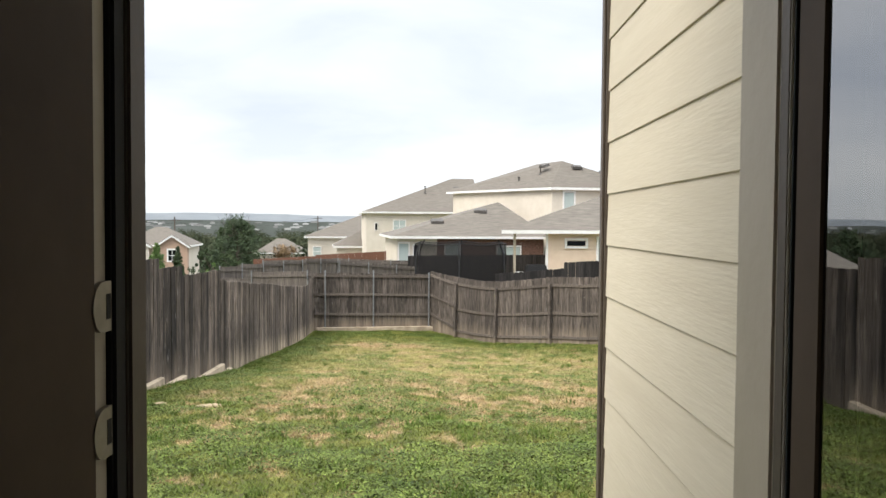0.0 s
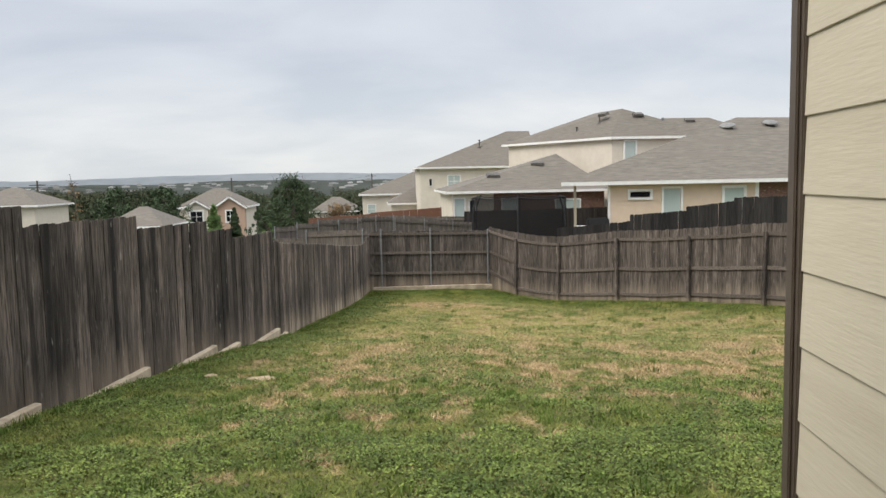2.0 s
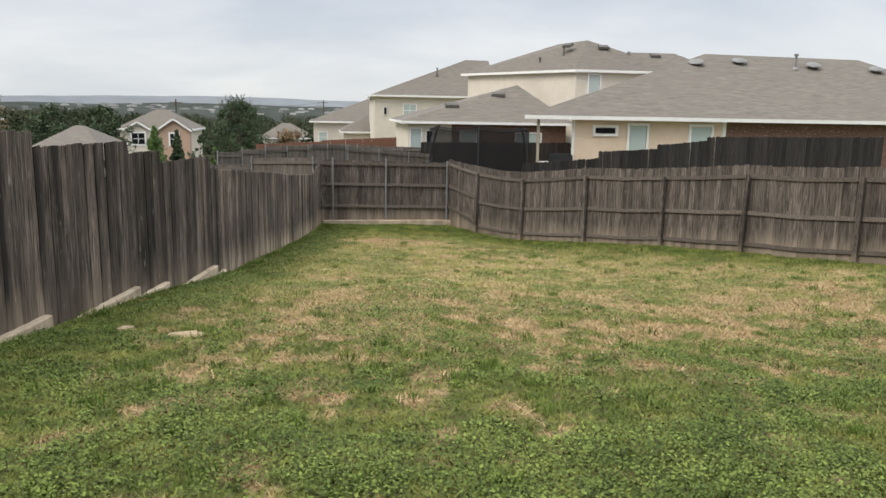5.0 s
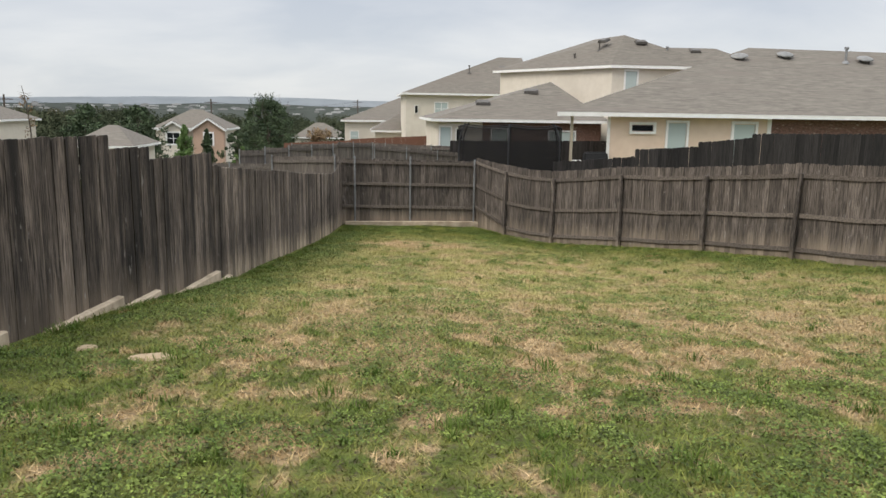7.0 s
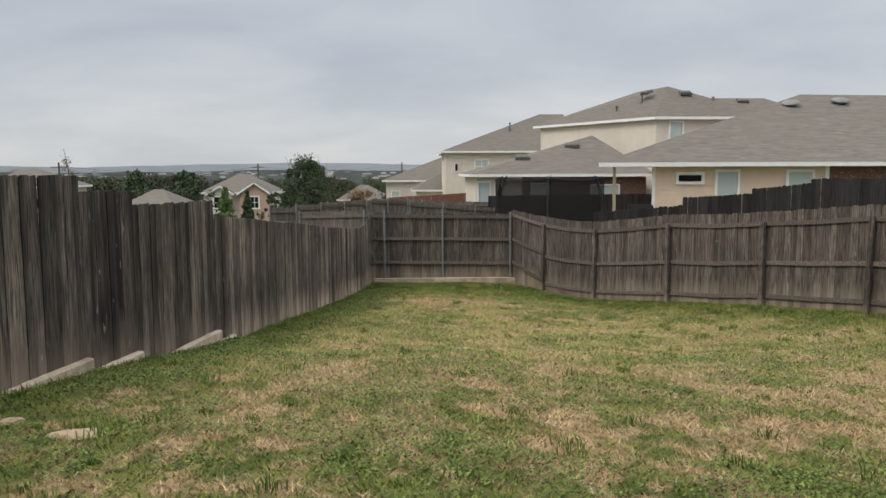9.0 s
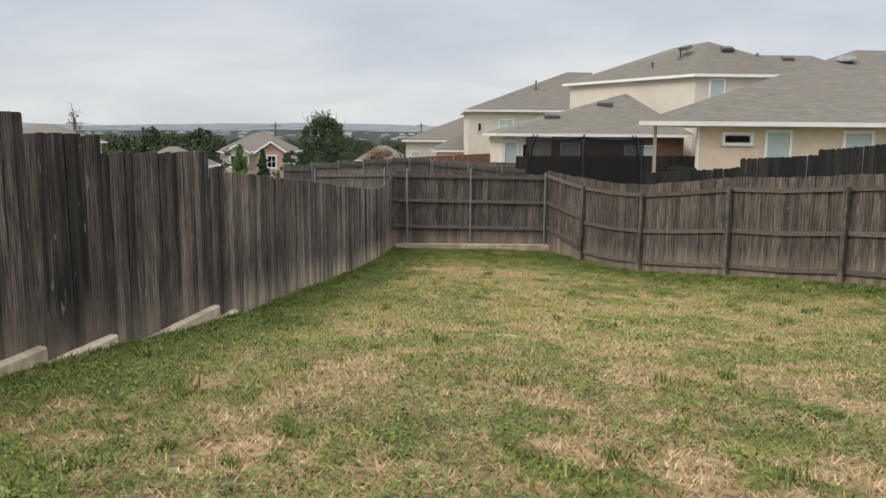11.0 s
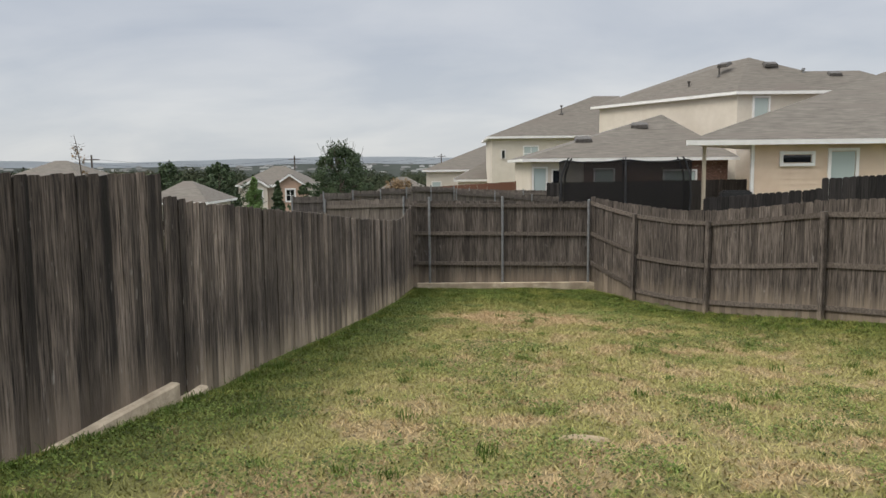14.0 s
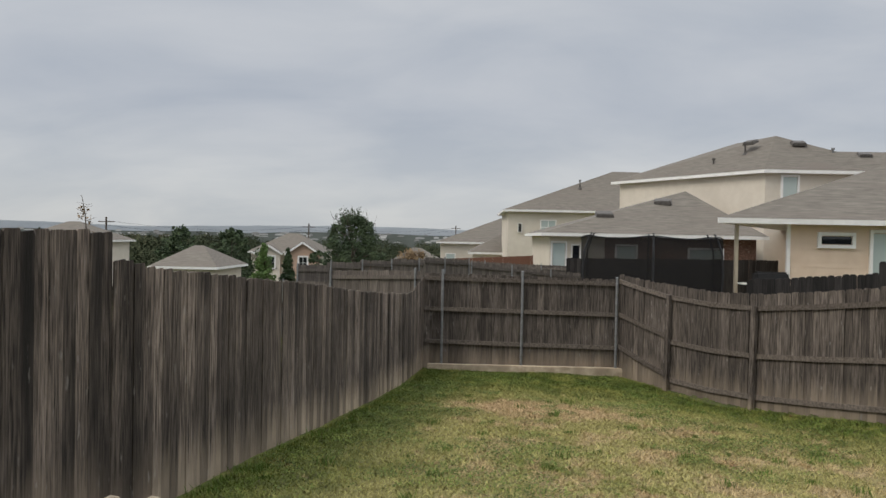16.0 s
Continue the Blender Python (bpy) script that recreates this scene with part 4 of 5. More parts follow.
def house_c():
    """Single-storey tan house with a covered patio."""
    h = placed(thing("neighbour_house", "single-storey tan siding house with a taupe hip roof and patio", "house", "neighbouring houses"), 0.935)
    x0, x1, y0, y1, z0, ev = 9.28, 34.0, 9.0, 29.0, -0.5, 3.44
    bm = bmesh.new()
    lap_wall(bm, (x0, y0), (16.8, y0), z0, ev - 0.12)
    part("wall", bm, PEACH, h)
    bm = bmesh.new()
    lap_wall(bm, (x0 + 8.3, y1), (x0, y0), z0, ev - 0.12)
    part("wall", bm, PEACH, h)
    bm = bmesh.new()
    add_box(bm, x0 - 0.05, x0 + 0.06, y0 - 0.05, y0 + 0.06, z0, ev - 0.12)
    part("corner_board", bm, WHITE, h)
    bm = bmesh.new()
    add_box(bm, 16.8, x1, y0 - 0.05, y0 + 0.1, z0, ev - 0.12)
    add_box(bm, x1 - 0.1, x1, y0 + 0.1, y1, z0, ev - 0.12)
    part("brick_wall", bm, BRICK, h, "brown brick wall")
    hip_roof(h, [(7.42, y0 - 0.15), (x1, y0 - 0.15), (x1 + 5, y1), (18.5, y1)], ev, [(18.7, 15.6, 6.95), (28.0, 15.6, 6.85)], over=0.38, fascia=0.17)
    window(h, pose(10.82, y0 - 0.02, 2.66), 1.0, 0.30, PANE_DARK, frame_w=0.11)
    window(h, pose(12.42, y0 - 0.02, 1.45), 0.86, 1.62, PANE, frame_w=0.10)
    window(h, pose(15.55, y0 - 0.02, 1.45), 1.0, 1.60, PANE, frame_w=0.12)
    bm = bmesh.new()
    add_box(bm, 16.62, 16.8, y0 - 0.06, y0 + 0.04, z0, ev - 0.12)
    part("corner_board", bm, WHITE, h)
    bm = bmesh.new()
    add_box(bm, 7.56, 7.67, 8.97, 9.08, -0.4, ev - 0.15)
    part("patio_post", bm, GREYTRIM, h, "taupe patio post")
    for x, y in ((17.6, 14.3), (20.2, 14.6), (24.4, 14.3), (28.0, 14.0)):
        roof_vent(h, x, y, plane_z(ev, 8.5, 6.93, 15.6, y) + 0.02, 24, -30 if x < 18 else 0, "turtle")
    roof_vent(h, 23.3, 14.2, plane_z(ev, 8.5, 6.93, 15.6, 14.2), kind="steel")
    bm = bmesh.new()
    add_box(bm, 7.4, 9.3, 6.6, 12.5, -0.6, 0.5)
    bmesh.ops.bevel(bm, geom=bm.edges[:], offset=0.015, segments=1, affect="EDGES")
    part("patio_slab", bm, CONCRETE, h, "grey concrete patio slab")


def house_d():
    """Low cream house behind the trampoline."""
    h = placed(thing("neighbour_house", "low cream house with a brown brick back wall and taupe roof", "house", "neighbouring houses"), 0.92)
    x0, x1, y0, y1, z0, ev = 2.60, 12.24, 20.0, 30.0, -1.2, 2.93
    bm = bmesh.new()
    lap_wall(bm, (x0, y0), (5.2, y0), z0, ev - 0.1)
    lap_wall(bm, (x0, y1), (x0, y0), z0, ev - 0.1)
    part("wall", bm, CREAM, h)
    bm = bmesh.new()
    add_box(bm, 5.2, x1, y0 - 0.04, y0 + 0.12, z0, ev - 0.1)
    part("brick_wall", bm, BRICK, h, "brown brick wall")
    hip_roof(h, [(x0, y0), (x1, y0), (x1, y1), (x0, y1)], ev, [(10.15, 24.5, 5.32), (10.5, 25.6, 5.32)], over=0.42, fascia=0.15)
    window(h, pose(3.05, y0 - 0.02, 0.6), 0.62, 1.9, PANE, frame_w=0.07)
    window(h, pose(3.85, y0 - 0.02, 0.9), 0.35, 1.5, PANE_DARK, frame_w=0.05)
    window(h, pose(6.2, y0 - 0.06, 0.9), 0.9, 1.5, PANE, frame_w=0.07)
    window(h, pose(9.9, y0 - 0.06, 1.3), 1.5, 1.0, PANE, frame_w=0.08)
    roof_vent(h, 8.6, 23.0, 4.62, 20, -14)
    roof_vent(h, 5.41, 21.5, 3.88, 22, 0)


def house_b():
    """Tall two-storey cream house."""
    h = placed(thing("neighbour_house", "tall two-storey cream house with a taupe hip roof", "house", "neighbouring houses"), 0.77)
    c = [(16.3, 31.0), (24.5, 31.2), (19.0, 43.0), (9.9, 42.2)]
    walls(h, c, -1.5, 6.85, CREAM, 0.22)
    hip_roof(h, c, 6.9, [(18.1, 34.2, 9.4), (17.0, 38.4, 9.4)], over=0.4, fascia=0.19)
    c2 = [(20.5, 34.0), (30.0, 34.0), (30.0, 44.0), (20.5, 44.0)]
    walls(h, c2, -1.5, 6.85, CREAM, 0.22)
    hip_roof(h, c2, 6.9, [(22.4, 36.6, 8.75), (26.5, 36.6, 8.75)], over=0.4, fascia=0.24)
    window(h, pose(17.75, 30.98, 4.9, 0, 0, 1.4), 0.85, 1.65, PANE, frame_w=0.12)
    for x, y, z, tn in ((16.5, 34.1, 8.90, -62), (19.1, 33.2, 8.78, 0), (24.6, 36.1, 8.46, 0)):
        roof_vent(h, x, y, z, 24, tn)
    roof_vent(h, 20.95, 32.6, 7.75, kind="steel")
    roof_vent(h, 16.2, 34.2, 8.25, kind="dark")
    roof_vent(h, 14.6, 35.4, 7.3, kind="dark")


def house_a():
    """Two-storey cream house further down the row."""
    h = placed(thing("neighbour_house", "two-storey cream house further down the row of homes", "house", "neighbouring houses"), 0.78)
    walls(h, [(2.2, 53.0), (14.5, 53.0), (14.5, 66.0), (2.2, 66.0)], -2.5, 5.02, CREAM, 0.22)
    hip_roof(h, [(2.2, 53.0), (14.5, 53.0), (14.5, 66.0), (2.2, 66.0)], 5.1, [(12.4, 59.0, 9.15), (15.0, 59.2, 9.15)], over=0.45, fascia=0.18)
    window(h, pose(3.25, 52.98, 3.15), 0.30, 0.75, PANE_DARK, frame_w=0.05)
    window(h, pose(5.75, 52.98, 3.0), 1.25, 1.2, PANE, (2, 2), frame_w=0.09)
    roof_vent(h, 8.9, 56.1, 7.35, kind="dark")
    roof_vent(h, 12.6, 57.6, 8.0, 24)


def house_small():
    """Low cream houses seen past the row."""
    h = placed(thing("neighbour_house", "distant low cream house with grey shingle roof", "house", "neighbouring houses"), 0.78)
    c = [(-4.6, 75.0), (4.0, 75.0), (4.0, 86.0), (-4.6, 86.0)]
    walls(h, c, -3.5, 1.95, CREAM, 0.3)
    hip_roof(h, c, 2.0, [(2.6, 80.0, 5.0), (4.2, 80.0, 5.0)], over=0.5)
    window(h, pose(-3.4, 74.97, -0.6), 1.0, 1.2, PANE, (1, 2))
    h = placed(thing("neighbour_house", "distant low cream house with grey shingle roof", "house", "neighbouring houses"), 0.78)
    c = [(-0.8, 64.0), (6.0, 64.0), (6.0, 72.0), (-0.8, 72.0)]
    walls(h, c, -3.5, 1.0, CREAM, 0.3)
    hip_roof(h, c, 1.05, [(2.5, 68.0, 3.2), (3.5, 68.0, 3.2)], over=0.5)


def house_e():
    """Two-storey gabled house down the hill."""
    h = thing("neighbour_house", "two-storey beige house with two white-trimmed gables down the hill", "house", "houses down the hill")
    x0, x1, y0, y1, ev = -34.6, -24.0, 100.0, 110.0, -0.1
    walls(h, [(x0, y0), (x1, y0), (x1, y1), (x0, y1)], -8.0, ev - 0.05, CREAM, 0.3)
    hip_roof(h, [(x0, y0), (x1, y0), (x1, y1), (x0, y1)], ev, [(-30.2, 105.0, 2.8), (-28.4, 105.0, 2.8)], over=0.5, fascia=0.3)
    for gx, gw, top, yy, m in ((-31.7, 3.6, 0.95, 99.0, CREAM), (-26.3, 4.6, 1.5, 98.6, BRICK_PINK)):
        bm = bmesh.new()
        add_box(bm, gx - gw / 2, gx + gw / 2, yy, y0 + 0.5, -8.0, ev - 0.1)
        v = [bm.verts.new(p) for p in ((gx - gw / 2, yy, ev - 0.1), (gx + gw / 2, yy, ev - 0.1), (gx, yy, top - 0.2))]
        bm.faces.new(v)
        part("gable", bm, m, h)
        bm = bmesh.new()
        for s in (-1, 1):
            a = [(gx, yy - 0.4, top), (gx + s * (gw / 2 + 0.45), yy - 0.4, ev - 0.25), (gx + s * (gw / 2 + 0.45), y0 + 3.0, ev - 0.25), (gx, y0 + 3.0, top)]
            lo = [bm.verts.new(p) for p in a]
            hi = [bm.verts.new((x, y, z + 0.12)) for x, y, z in a]
            bm.faces.new(lo)
            bm.faces.new(hi[::-1])
            for i in range(4):
                bm.faces.new((lo[i], lo[(i + 1) % 4], hi[(i + 1) % 4], hi[i]))
        part("gable_roof", bm, SHINGLE, h)
        bm = bmesh.new()
        for s in (-1, 1):
            add_beam(bm, (gx, yy - 0.42, top - 0.08), (gx + s * (gw / 2 + 0.45), yy - 0.42, ev - 0.33), 0.06, 0.26)
        part("bargeboard", bm, WHITE, h, "white bargeboard")
        window(h, pose(gx, yy - 0.02, -2.5), 1.9 if m is CREAM else 1.2, 1.7, PANE_DARK, (2, 2), frame_w=0.22)


BRICK_PINK = mat("pale_pink_brick", (0.42, 0.28, 0.20), (0.52, 0.36, 0.27), scale=5, rough=0.9, stretch=(1, 1, 3))


def low_roof(x, y, w, d, ev, top, label):
    h = thing("neighbour_house", label, "house", "houses down the hill")
    c = [(x, y), (x + w, y), (x + w, y + d), (x, y + d)]
    walls(h, c, ev - 5, ev - 0.05, CREAM, 0.3)
    hip_roof(h, c, ev, [(x + w * 0.38, y + d * 0.5, top), (x + w * 0.55, y + d * 0.5, top)], over=0.5, fascia=0.2)


house_c()
house_d()
house_b()
house_a()
house_small()
house_e()
low_roof(-28.0, 48.0, 5.0, 8.0, -0.3, 1.5, "single-storey house with a light taupe roof beyond the fence")
low_roof(-47.2, 60.0, 7.5, 9.0, 1.65, 3.6, "single-storey house with a taupe roof beyond the fence")
low_roof(-58.0, 52.0, 8.5, 9.0, 0.8, 2.9, "single-storey house with a brown roof beyond the fence")
low_roof(-15.0, 118.0, 9.0, 9.0, -2.0, 0.6, "distant house with a pale roof among trees")


# ---- fences of the neighbouring yards ----
FAR_PICKETS = {m.name: [picket_mesh("picket", m, 40 + k, 0.012, (0.5, 0.65)) for k in range(3)] for m in (WOOD_FAR, WOOD_DARK, WOOD_RED)}


def far_fence(a, b, tops, height, material, label, step_posts=2.4, posts=True, rails=True):
    """A boarded fence a to b; tops: list of (fraction, z) giving flat or sloping runs."""
    h = thing("fence", label, "fence", "neighbouring fences")
    d = Vector((b[0] - a[0], b[1] - a[1], 0))
    ln = d.length
    d.normalize()
    n = Vector((d.y, -d.x, 0))
    rnd = random.Random(int(abs(a[0] * 31 + a[1] * 17)) + 5)
    picket_run(h, a, b, lambda s: lerp_table(s / ln, tops), lambda s: lerp_table(s / ln, tops) - height, FAR_PICKETS[material.name], rnd)
    if rails:
        for off in (0.16, 0.9):
            for (fa, za), (fb, zb) in zip(tops, tops[1:]):
                if fb - fa > 0.02:
                    bm = bmesh.new()
                    pa, pb = Vector((a[0], a[1], za - off)) + d * ln * fa + n * 0.03, Vector((a[0], a[1], zb - off)) + d * ln * fb + n * 0.03
                    add_beam(bm, pa, pb, 0.04, 0.09)
                    part("rail", bm, material, h)
    if posts:
        for i in range(int(ln / step_posts) + 1):
            s = min(ln, i * step_posts)
            z = lerp_table(s / ln, tops)
            bm = bmesh.new()
            p = Vector((a[0], a[1], 0)) + d * s + n * 0.06
            add_tube(bm, [(p.x, p.y, z - height), (p.x, p.y, z + 0.05)], [0.026, 0.026], 8)
            part("post", bm, STEEL, h)


far_fence((-4.5, 1.6), (-2.25, 0.65), [(0, 1.84), (1, 1.93)], 2.3, WOOD_FAR, "grey weathered neighbour's fence beyond the long fence", 2.3)
far_fence((-9.0, 5.2), (-4.6, 5.6), [(0, 1.38), (1, 1.30)], 1.9, WOOD_FAR, "low grey fence of the yard beyond the long fence")
far_fence((-6.3, 5.7), (-1.2, 10.8), [(0, 1.80), (0.16, 1.77), (0.165, 1.88), (0.33, 1.84), (0.335, 1.93), (0.5, 1.88), (0.505, 1.97), (0.7, 1.91), (0.705, 2.0), (1, 1.9)],
          2.2, WOOD_FAR, "grey stepped neighbour's fence running down the row", 1.2)
far_fence((-1.1, 10.9), (3.3, 12.6), [(0, 1.80), (0.5, 1.62), (0.505, 1.58), (1, 1.40)], 2.2, WOOD_FAR, "grey stepped fence across the next yard", 1.6)
far_fence((-5.3, 15.9), (4.15, 15.9), [(0, 1.58), (0.4, 1.66), (0.41, 1.72), (0.7, 1.60), (1, 1.56)], 2.2, WOOD_FAR, "grey fence of the second yard along the row")
far_fence((-6.7, 25.0), (2.6, 25.0), [(0, 1.22), (0.45, 1.44), (0.455, 1.52), (1, 1.80)], 2.6, WOOD_RED, "reddish-brown stained fence behind the yards", posts=False, rails=False)
far_fence((4.15, -2.1), (16.5, -2.1), [(0, 2.0), (0.197, 2.17), (0.199, 2.38), (0.36, 2.50), (0.362, 2.62), (0.497, 2.78), (0.499, 2.90), (1, 2.96)], 2.4, WOOD_DARK,
          "dark stained stepped fence between the neighbouring yards", posts=False, rails=False)

far_fence((2.6, 13.0), (10.7, 13.0), [(0, 1.98), (1, 2.05)], 2.3, WOOD_DARK, "dark weathered fence behind the trampoline", posts=False, rails=False)


# ---- trampoline ----
def trampoline():
    t = thing("trampoline", "large round trampoline with a black safety net", "trampoline", at=pose(4.55, 7.5, 0.0))
    r, z0, z1 = 2.16, 0.75, 2.86
    bm = bmesh.new()
    n = 48
    a, b = [], []
    for i in range(n):
        ang = math.tau * i / n
        sag = 0.10 * abs(math.sin((ang - 0.33) * 3)) ** 0.8
        a.append(bm.verts.new((r * math.cos(ang), r * math.sin(ang), z0)))
        b.append(bm.verts.new((r * math.cos(ang), r * math.sin(ang), z1 - sag)))
    for i in range(n):
        j = (i + 1) % n
        bm.faces.new((a[i], a[j], b[j], b[i]))
    net = part("safety_net", bm, NET, t, "black mesh safety net")
    bm = bmesh.new()
    pts = [(r * math.cos(math.tau * i / n), r * math.sin(math.tau * i / n), z0 - 0.02) for i in range(n)]
    for p, q in zip(pts, pts[1:] + pts[:1]):
        add_beam(bm, p, q, 0.3, 0.05)
    part("spring_pad", bm, PADDING, t)
    bm = bmesh.new()
    bmesh.ops.create_circle(bm, cap_ends=True, radius=r - 0.1, segments=40)
    bmesh.ops.translate(bm, verts=bm.verts, vec=(0, 0, z0 - 0.03))
    part("jumping_mat", bm, NETTING, t)
    bm = bmesh.new()
    ring = [((r + 0.01) * math.cos(math.tau * k / n), (r + 0.01) * math.sin(math.tau * k / n), z1 + 0.01 - 0.10 * abs(math.sin((math.tau * k / n - 0.33) * 3)) ** 0.8) for k in range(n + 1)]
    add_tube(bm, ring, [0.016] * len(ring), 6)
    part("top_cord", bm, PADDING, t)
    for i in range(6):
        ang = math.tau * i / 6 + 0.33
        c, s = math.cos(ang), math.sin(ang)
        bm = bmesh.new()
        add_tube(bm, [((r + 0.08) * c, (r + 0.08) * s, -0.3), ((r + 0.20) * c, (r + 0.20) * s, 1.7), ((r + 0.16) * c, (r + 0.16) * s, 2.35),
                      ((r - 0.02) * c, (r - 0.02) * s, 2.82), ((r - 0.1) * c, (r - 0.1) * s, 2.93)], [0.028, 0.032, 0.032, 0.03, 0.024], 8)
        part("net_pole", bm, PADDING, t, "black foam-covered pole")


def net_material(name):
    m = bpy.data.materials.new(name)
    m.use_nodes = True
    nt = m.node_tree
    nt.nodes.clear()
    N, L = nt.nodes.new, nt.links.new
    out, mixer, tr, df = N("ShaderNodeOutputMaterial"), N("ShaderNodeMixShader"), N("ShaderNodeBsdfTransparent"), N("ShaderNodeBsdfDiffuse")
    df.inputs["Color"].default_value = (0.022, 0.021, 0.021, 1)
    mixer.inputs[0].default_value = 0.62
    L(tr.outputs[0], mixer.inputs[1])
    L(df.outputs[0], mixer.inputs[2])
    L(mixer.outputs[0], out.inputs["Surface"])
    return m


NET = net_material("black_net_mesh")
trampoline()


def barbecue():
    g = thing("barbecue_grill", "black covered barbecue grill on the neighbour's patio", "grill", at=pose(8.05, 6.85, 0.67))
    bm = bmesh.new()
    add_box(bm, -0.55, 0.55, -0.28, 0.28, 0, 0.75)
    part("cabinet", bm, PADDING, g)
    bm = bmesh.new()
    v = add_box(bm, -0.5, 0.5, -0.27, 0.27, 0.76, 1.15)
    for p in v:
        if p.co.z > 1:
            p.co.y *= 0.6
    bmesh.ops.bevel(bm, geom=bm.edges[:], offset=0.06, segments=3, affect="EDGES")
    part("lid", bm, NETTING, g)
    bm = bmesh.new()
    add_box(bm, -0.95, -0.56, -0.25, 0.25, 0.76, 0.80)
    part("side_shelf", bm, WHITE, g, "pale side shelf")


barbecue()


# ---- trees ----
def leaf_cloud(name, centres, per, size, material, rnd, flat=1.0):
    """Leaves as small folded quads scattered in uneven clumps."""
    verts, faces = [], []
    for (cx, cy, cz, cr) in centres:
        for _ in range(per):
            u = Vector((rnd.gauss(0, 1), rnd.gauss(0, 1), rnd.gauss(0, 1))).normalized() * cr * rnd.uniform(0.25, 1.0) ** 0.6
            p = Vector((cx, cy, cz)) + Vector((u.x, u.y, u.z * flat))
            a = Vector((rnd.uniform(-1, 1), rnd.uniform(-1, 1), rnd.uniform(-1, 1))).normalized()
            b = a.orthogonal().normalized()
            s = size * rnd.uniform(0.5, 1.3)
            k = len(verts)
            verts += [p - a * s, p + b * s * 0.6, p + a * s, p - b * s * 0.6]
            faces.append((k, k + 1, k + 2, k + 3))
    return mesh_from(name, [tuple(v) for v in verts], faces, material)


def tree(x, y, height, spread, material, label, seed, leaf=0.11, clumps=60, per=70, sprigs=True, cone=False):
    rnd = random.Random(seed)
    z = ground_z(x, y)
    t = thing("tree", label, "tree", "trees beyond the fences", at=pose(x, y, z))
    bm = bmesh.new()
    top = height * 0.8
    add_tube(bm, [(0, 0, -0.2), (0.05, 0, top * 0.3), (-0.05, 0.05, top * 0.65), (0, 0, top)], [0.16, 0.12, 0.08, 0.03], 8)
    ends = []
    for i in range(12):
        a = rnd.uniform(0, math.tau)
        h0 = top * rnd.uniform(0.25, 0.9)
        ln = spread * rnd.uniform(0.5, 0.95) * (1.1 - 0.5 * h0 / top)
        e = (ln * math.cos(a), ln * math.sin(a), h0 + ln * rnd.uniform(0.3, 0.8))
        add_tube(bm, [(0, 0, h0), (e[0] * 0.5, e[1] * 0.5, (h0 + e[2]) / 2 + 0.08), e], [0.05, 0.035, 0.012], 6)
        ends.append(e)
    part("trunk", bm, BARK, t)
    cs = []
    for i in range(clumps):
        h = rnd.uniform(0.12, 1.0) ** 0.9
        rad = spread * ((1.02 - h) ** 0.9 if cone else math.sin(math.pi * min(0.97, 0.22 + 0.74 * h ** 1.25)) ** 0.75)
        a = rnd.uniform(0, math.tau)
        r = rad * rnd.uniform(0.3, 1.0)
        cs.append((r * math.cos(a), r * math.sin(a), height * h * 0.97, spread * rnd.uniform(0.08, 0.27) * (1.0 if h < 0.8 else 0.6)))
    me = leaf_cloud("crown", cs, per, leaf, material, rnd)
    ob = new("crown", me)
    ob.parent = t
    if sprigs:  # thin leafy shoots above the crown's outline
        tips = []
        for i in range(26):
            a, r, h = rnd.uniform(0, math.tau), spread * rnd.uniform(0.0, 0.6), rnd.uniform(0.90, 1.06)
            tips += [(r * math.cos(a) + rnd.uniform(-0.08, 0.08), r * math.sin(a), height * (h - 0.035 * k), 0.10 + 0.05 * k) for k in range(4)]
        ob = new("shoots", leaf_cloud("shoots", tips, 9, leaf * 0.8, material, rnd))
        ob.parent = t
        tagged(ob, "thin leafy shoots above the crown", kind="stuff")
        bm = bmesh.new()
        for i in range(44):
            a, r = rnd.uniform(0, math.tau), spread * rnd.uniform(0.1, 0.7)
            p = Vector((r * math.cos(a), r * math.sin(a), height * rnd.uniform(0.72, 0.95)))
            q = p + Vector((rnd.uniform(-0.3, 0.3), rnd.uniform(-0.3, 0.3), rnd.uniform(0.35, 0.8)))
            add_tube(bm, [p, q], [0.014, 0.005], 4)
        tagged(part("twigs", bm, BARK, t), "bare upright twigs", kind="stuff")
    return t


tree(-8.3, 30.0, 5.3, 2.15, LEAF, "bushy dark green oak tree rising over the fences", 3, leaf=0.065, clumps=230, per=70)
tree(-14.9, 34.0, 3.9, 1.15, LEAF_BRIGHT, "light green cone-shaped conifer beyond the fence", 4, leaf=0.07, clumps=120, per=60, sprigs=False, cone=True)
tree(-13.5, 35.0, 3.6, 0.9, LEAF, "slim dark green conifer beyond the fence", 5, leaf=0.07, clumps=110, per=60, sprigs=False, cone=True)
tree(-11.0, 33.0, 3.2, 1.3, LEAF, "low dark green shrub beside the oak", 6, leaf=0.09, clumps=40, per=60, sprigs=False)
tree(-9.6, 27.0, 2.2, 0.6, LEAF_BRIGHT, "small bright green bush beyond the fence", 7, leaf=0.07, clumps=24, per=50, sprigs=False)
tree(-5.6, 42.0, 3.4, 1.8, LEAF_DRY, "brown autumn brush beyond the fences", 8, leaf=0.10, clumps=40, per=50)
tree(-2.5, 55.0, 3.6, 1.9, LEAF_DRY, "thin bare brush beyond the red fence", 9, leaf=0.08, clumps=30, per=30)


tree(-36.3, 75.0, 9.2, 3.2, LEAF, "broad dark oak standing above the valley woods", 15, leaf=0.16, clumps=110, per=60, sprigs=False)
tree(-33.0, 85.0, 9.7, 3.9, LEAF, "broad dark oak standing above the valley woods", 16, leaf=0.16, clumps=130, per=60, sprigs=False)


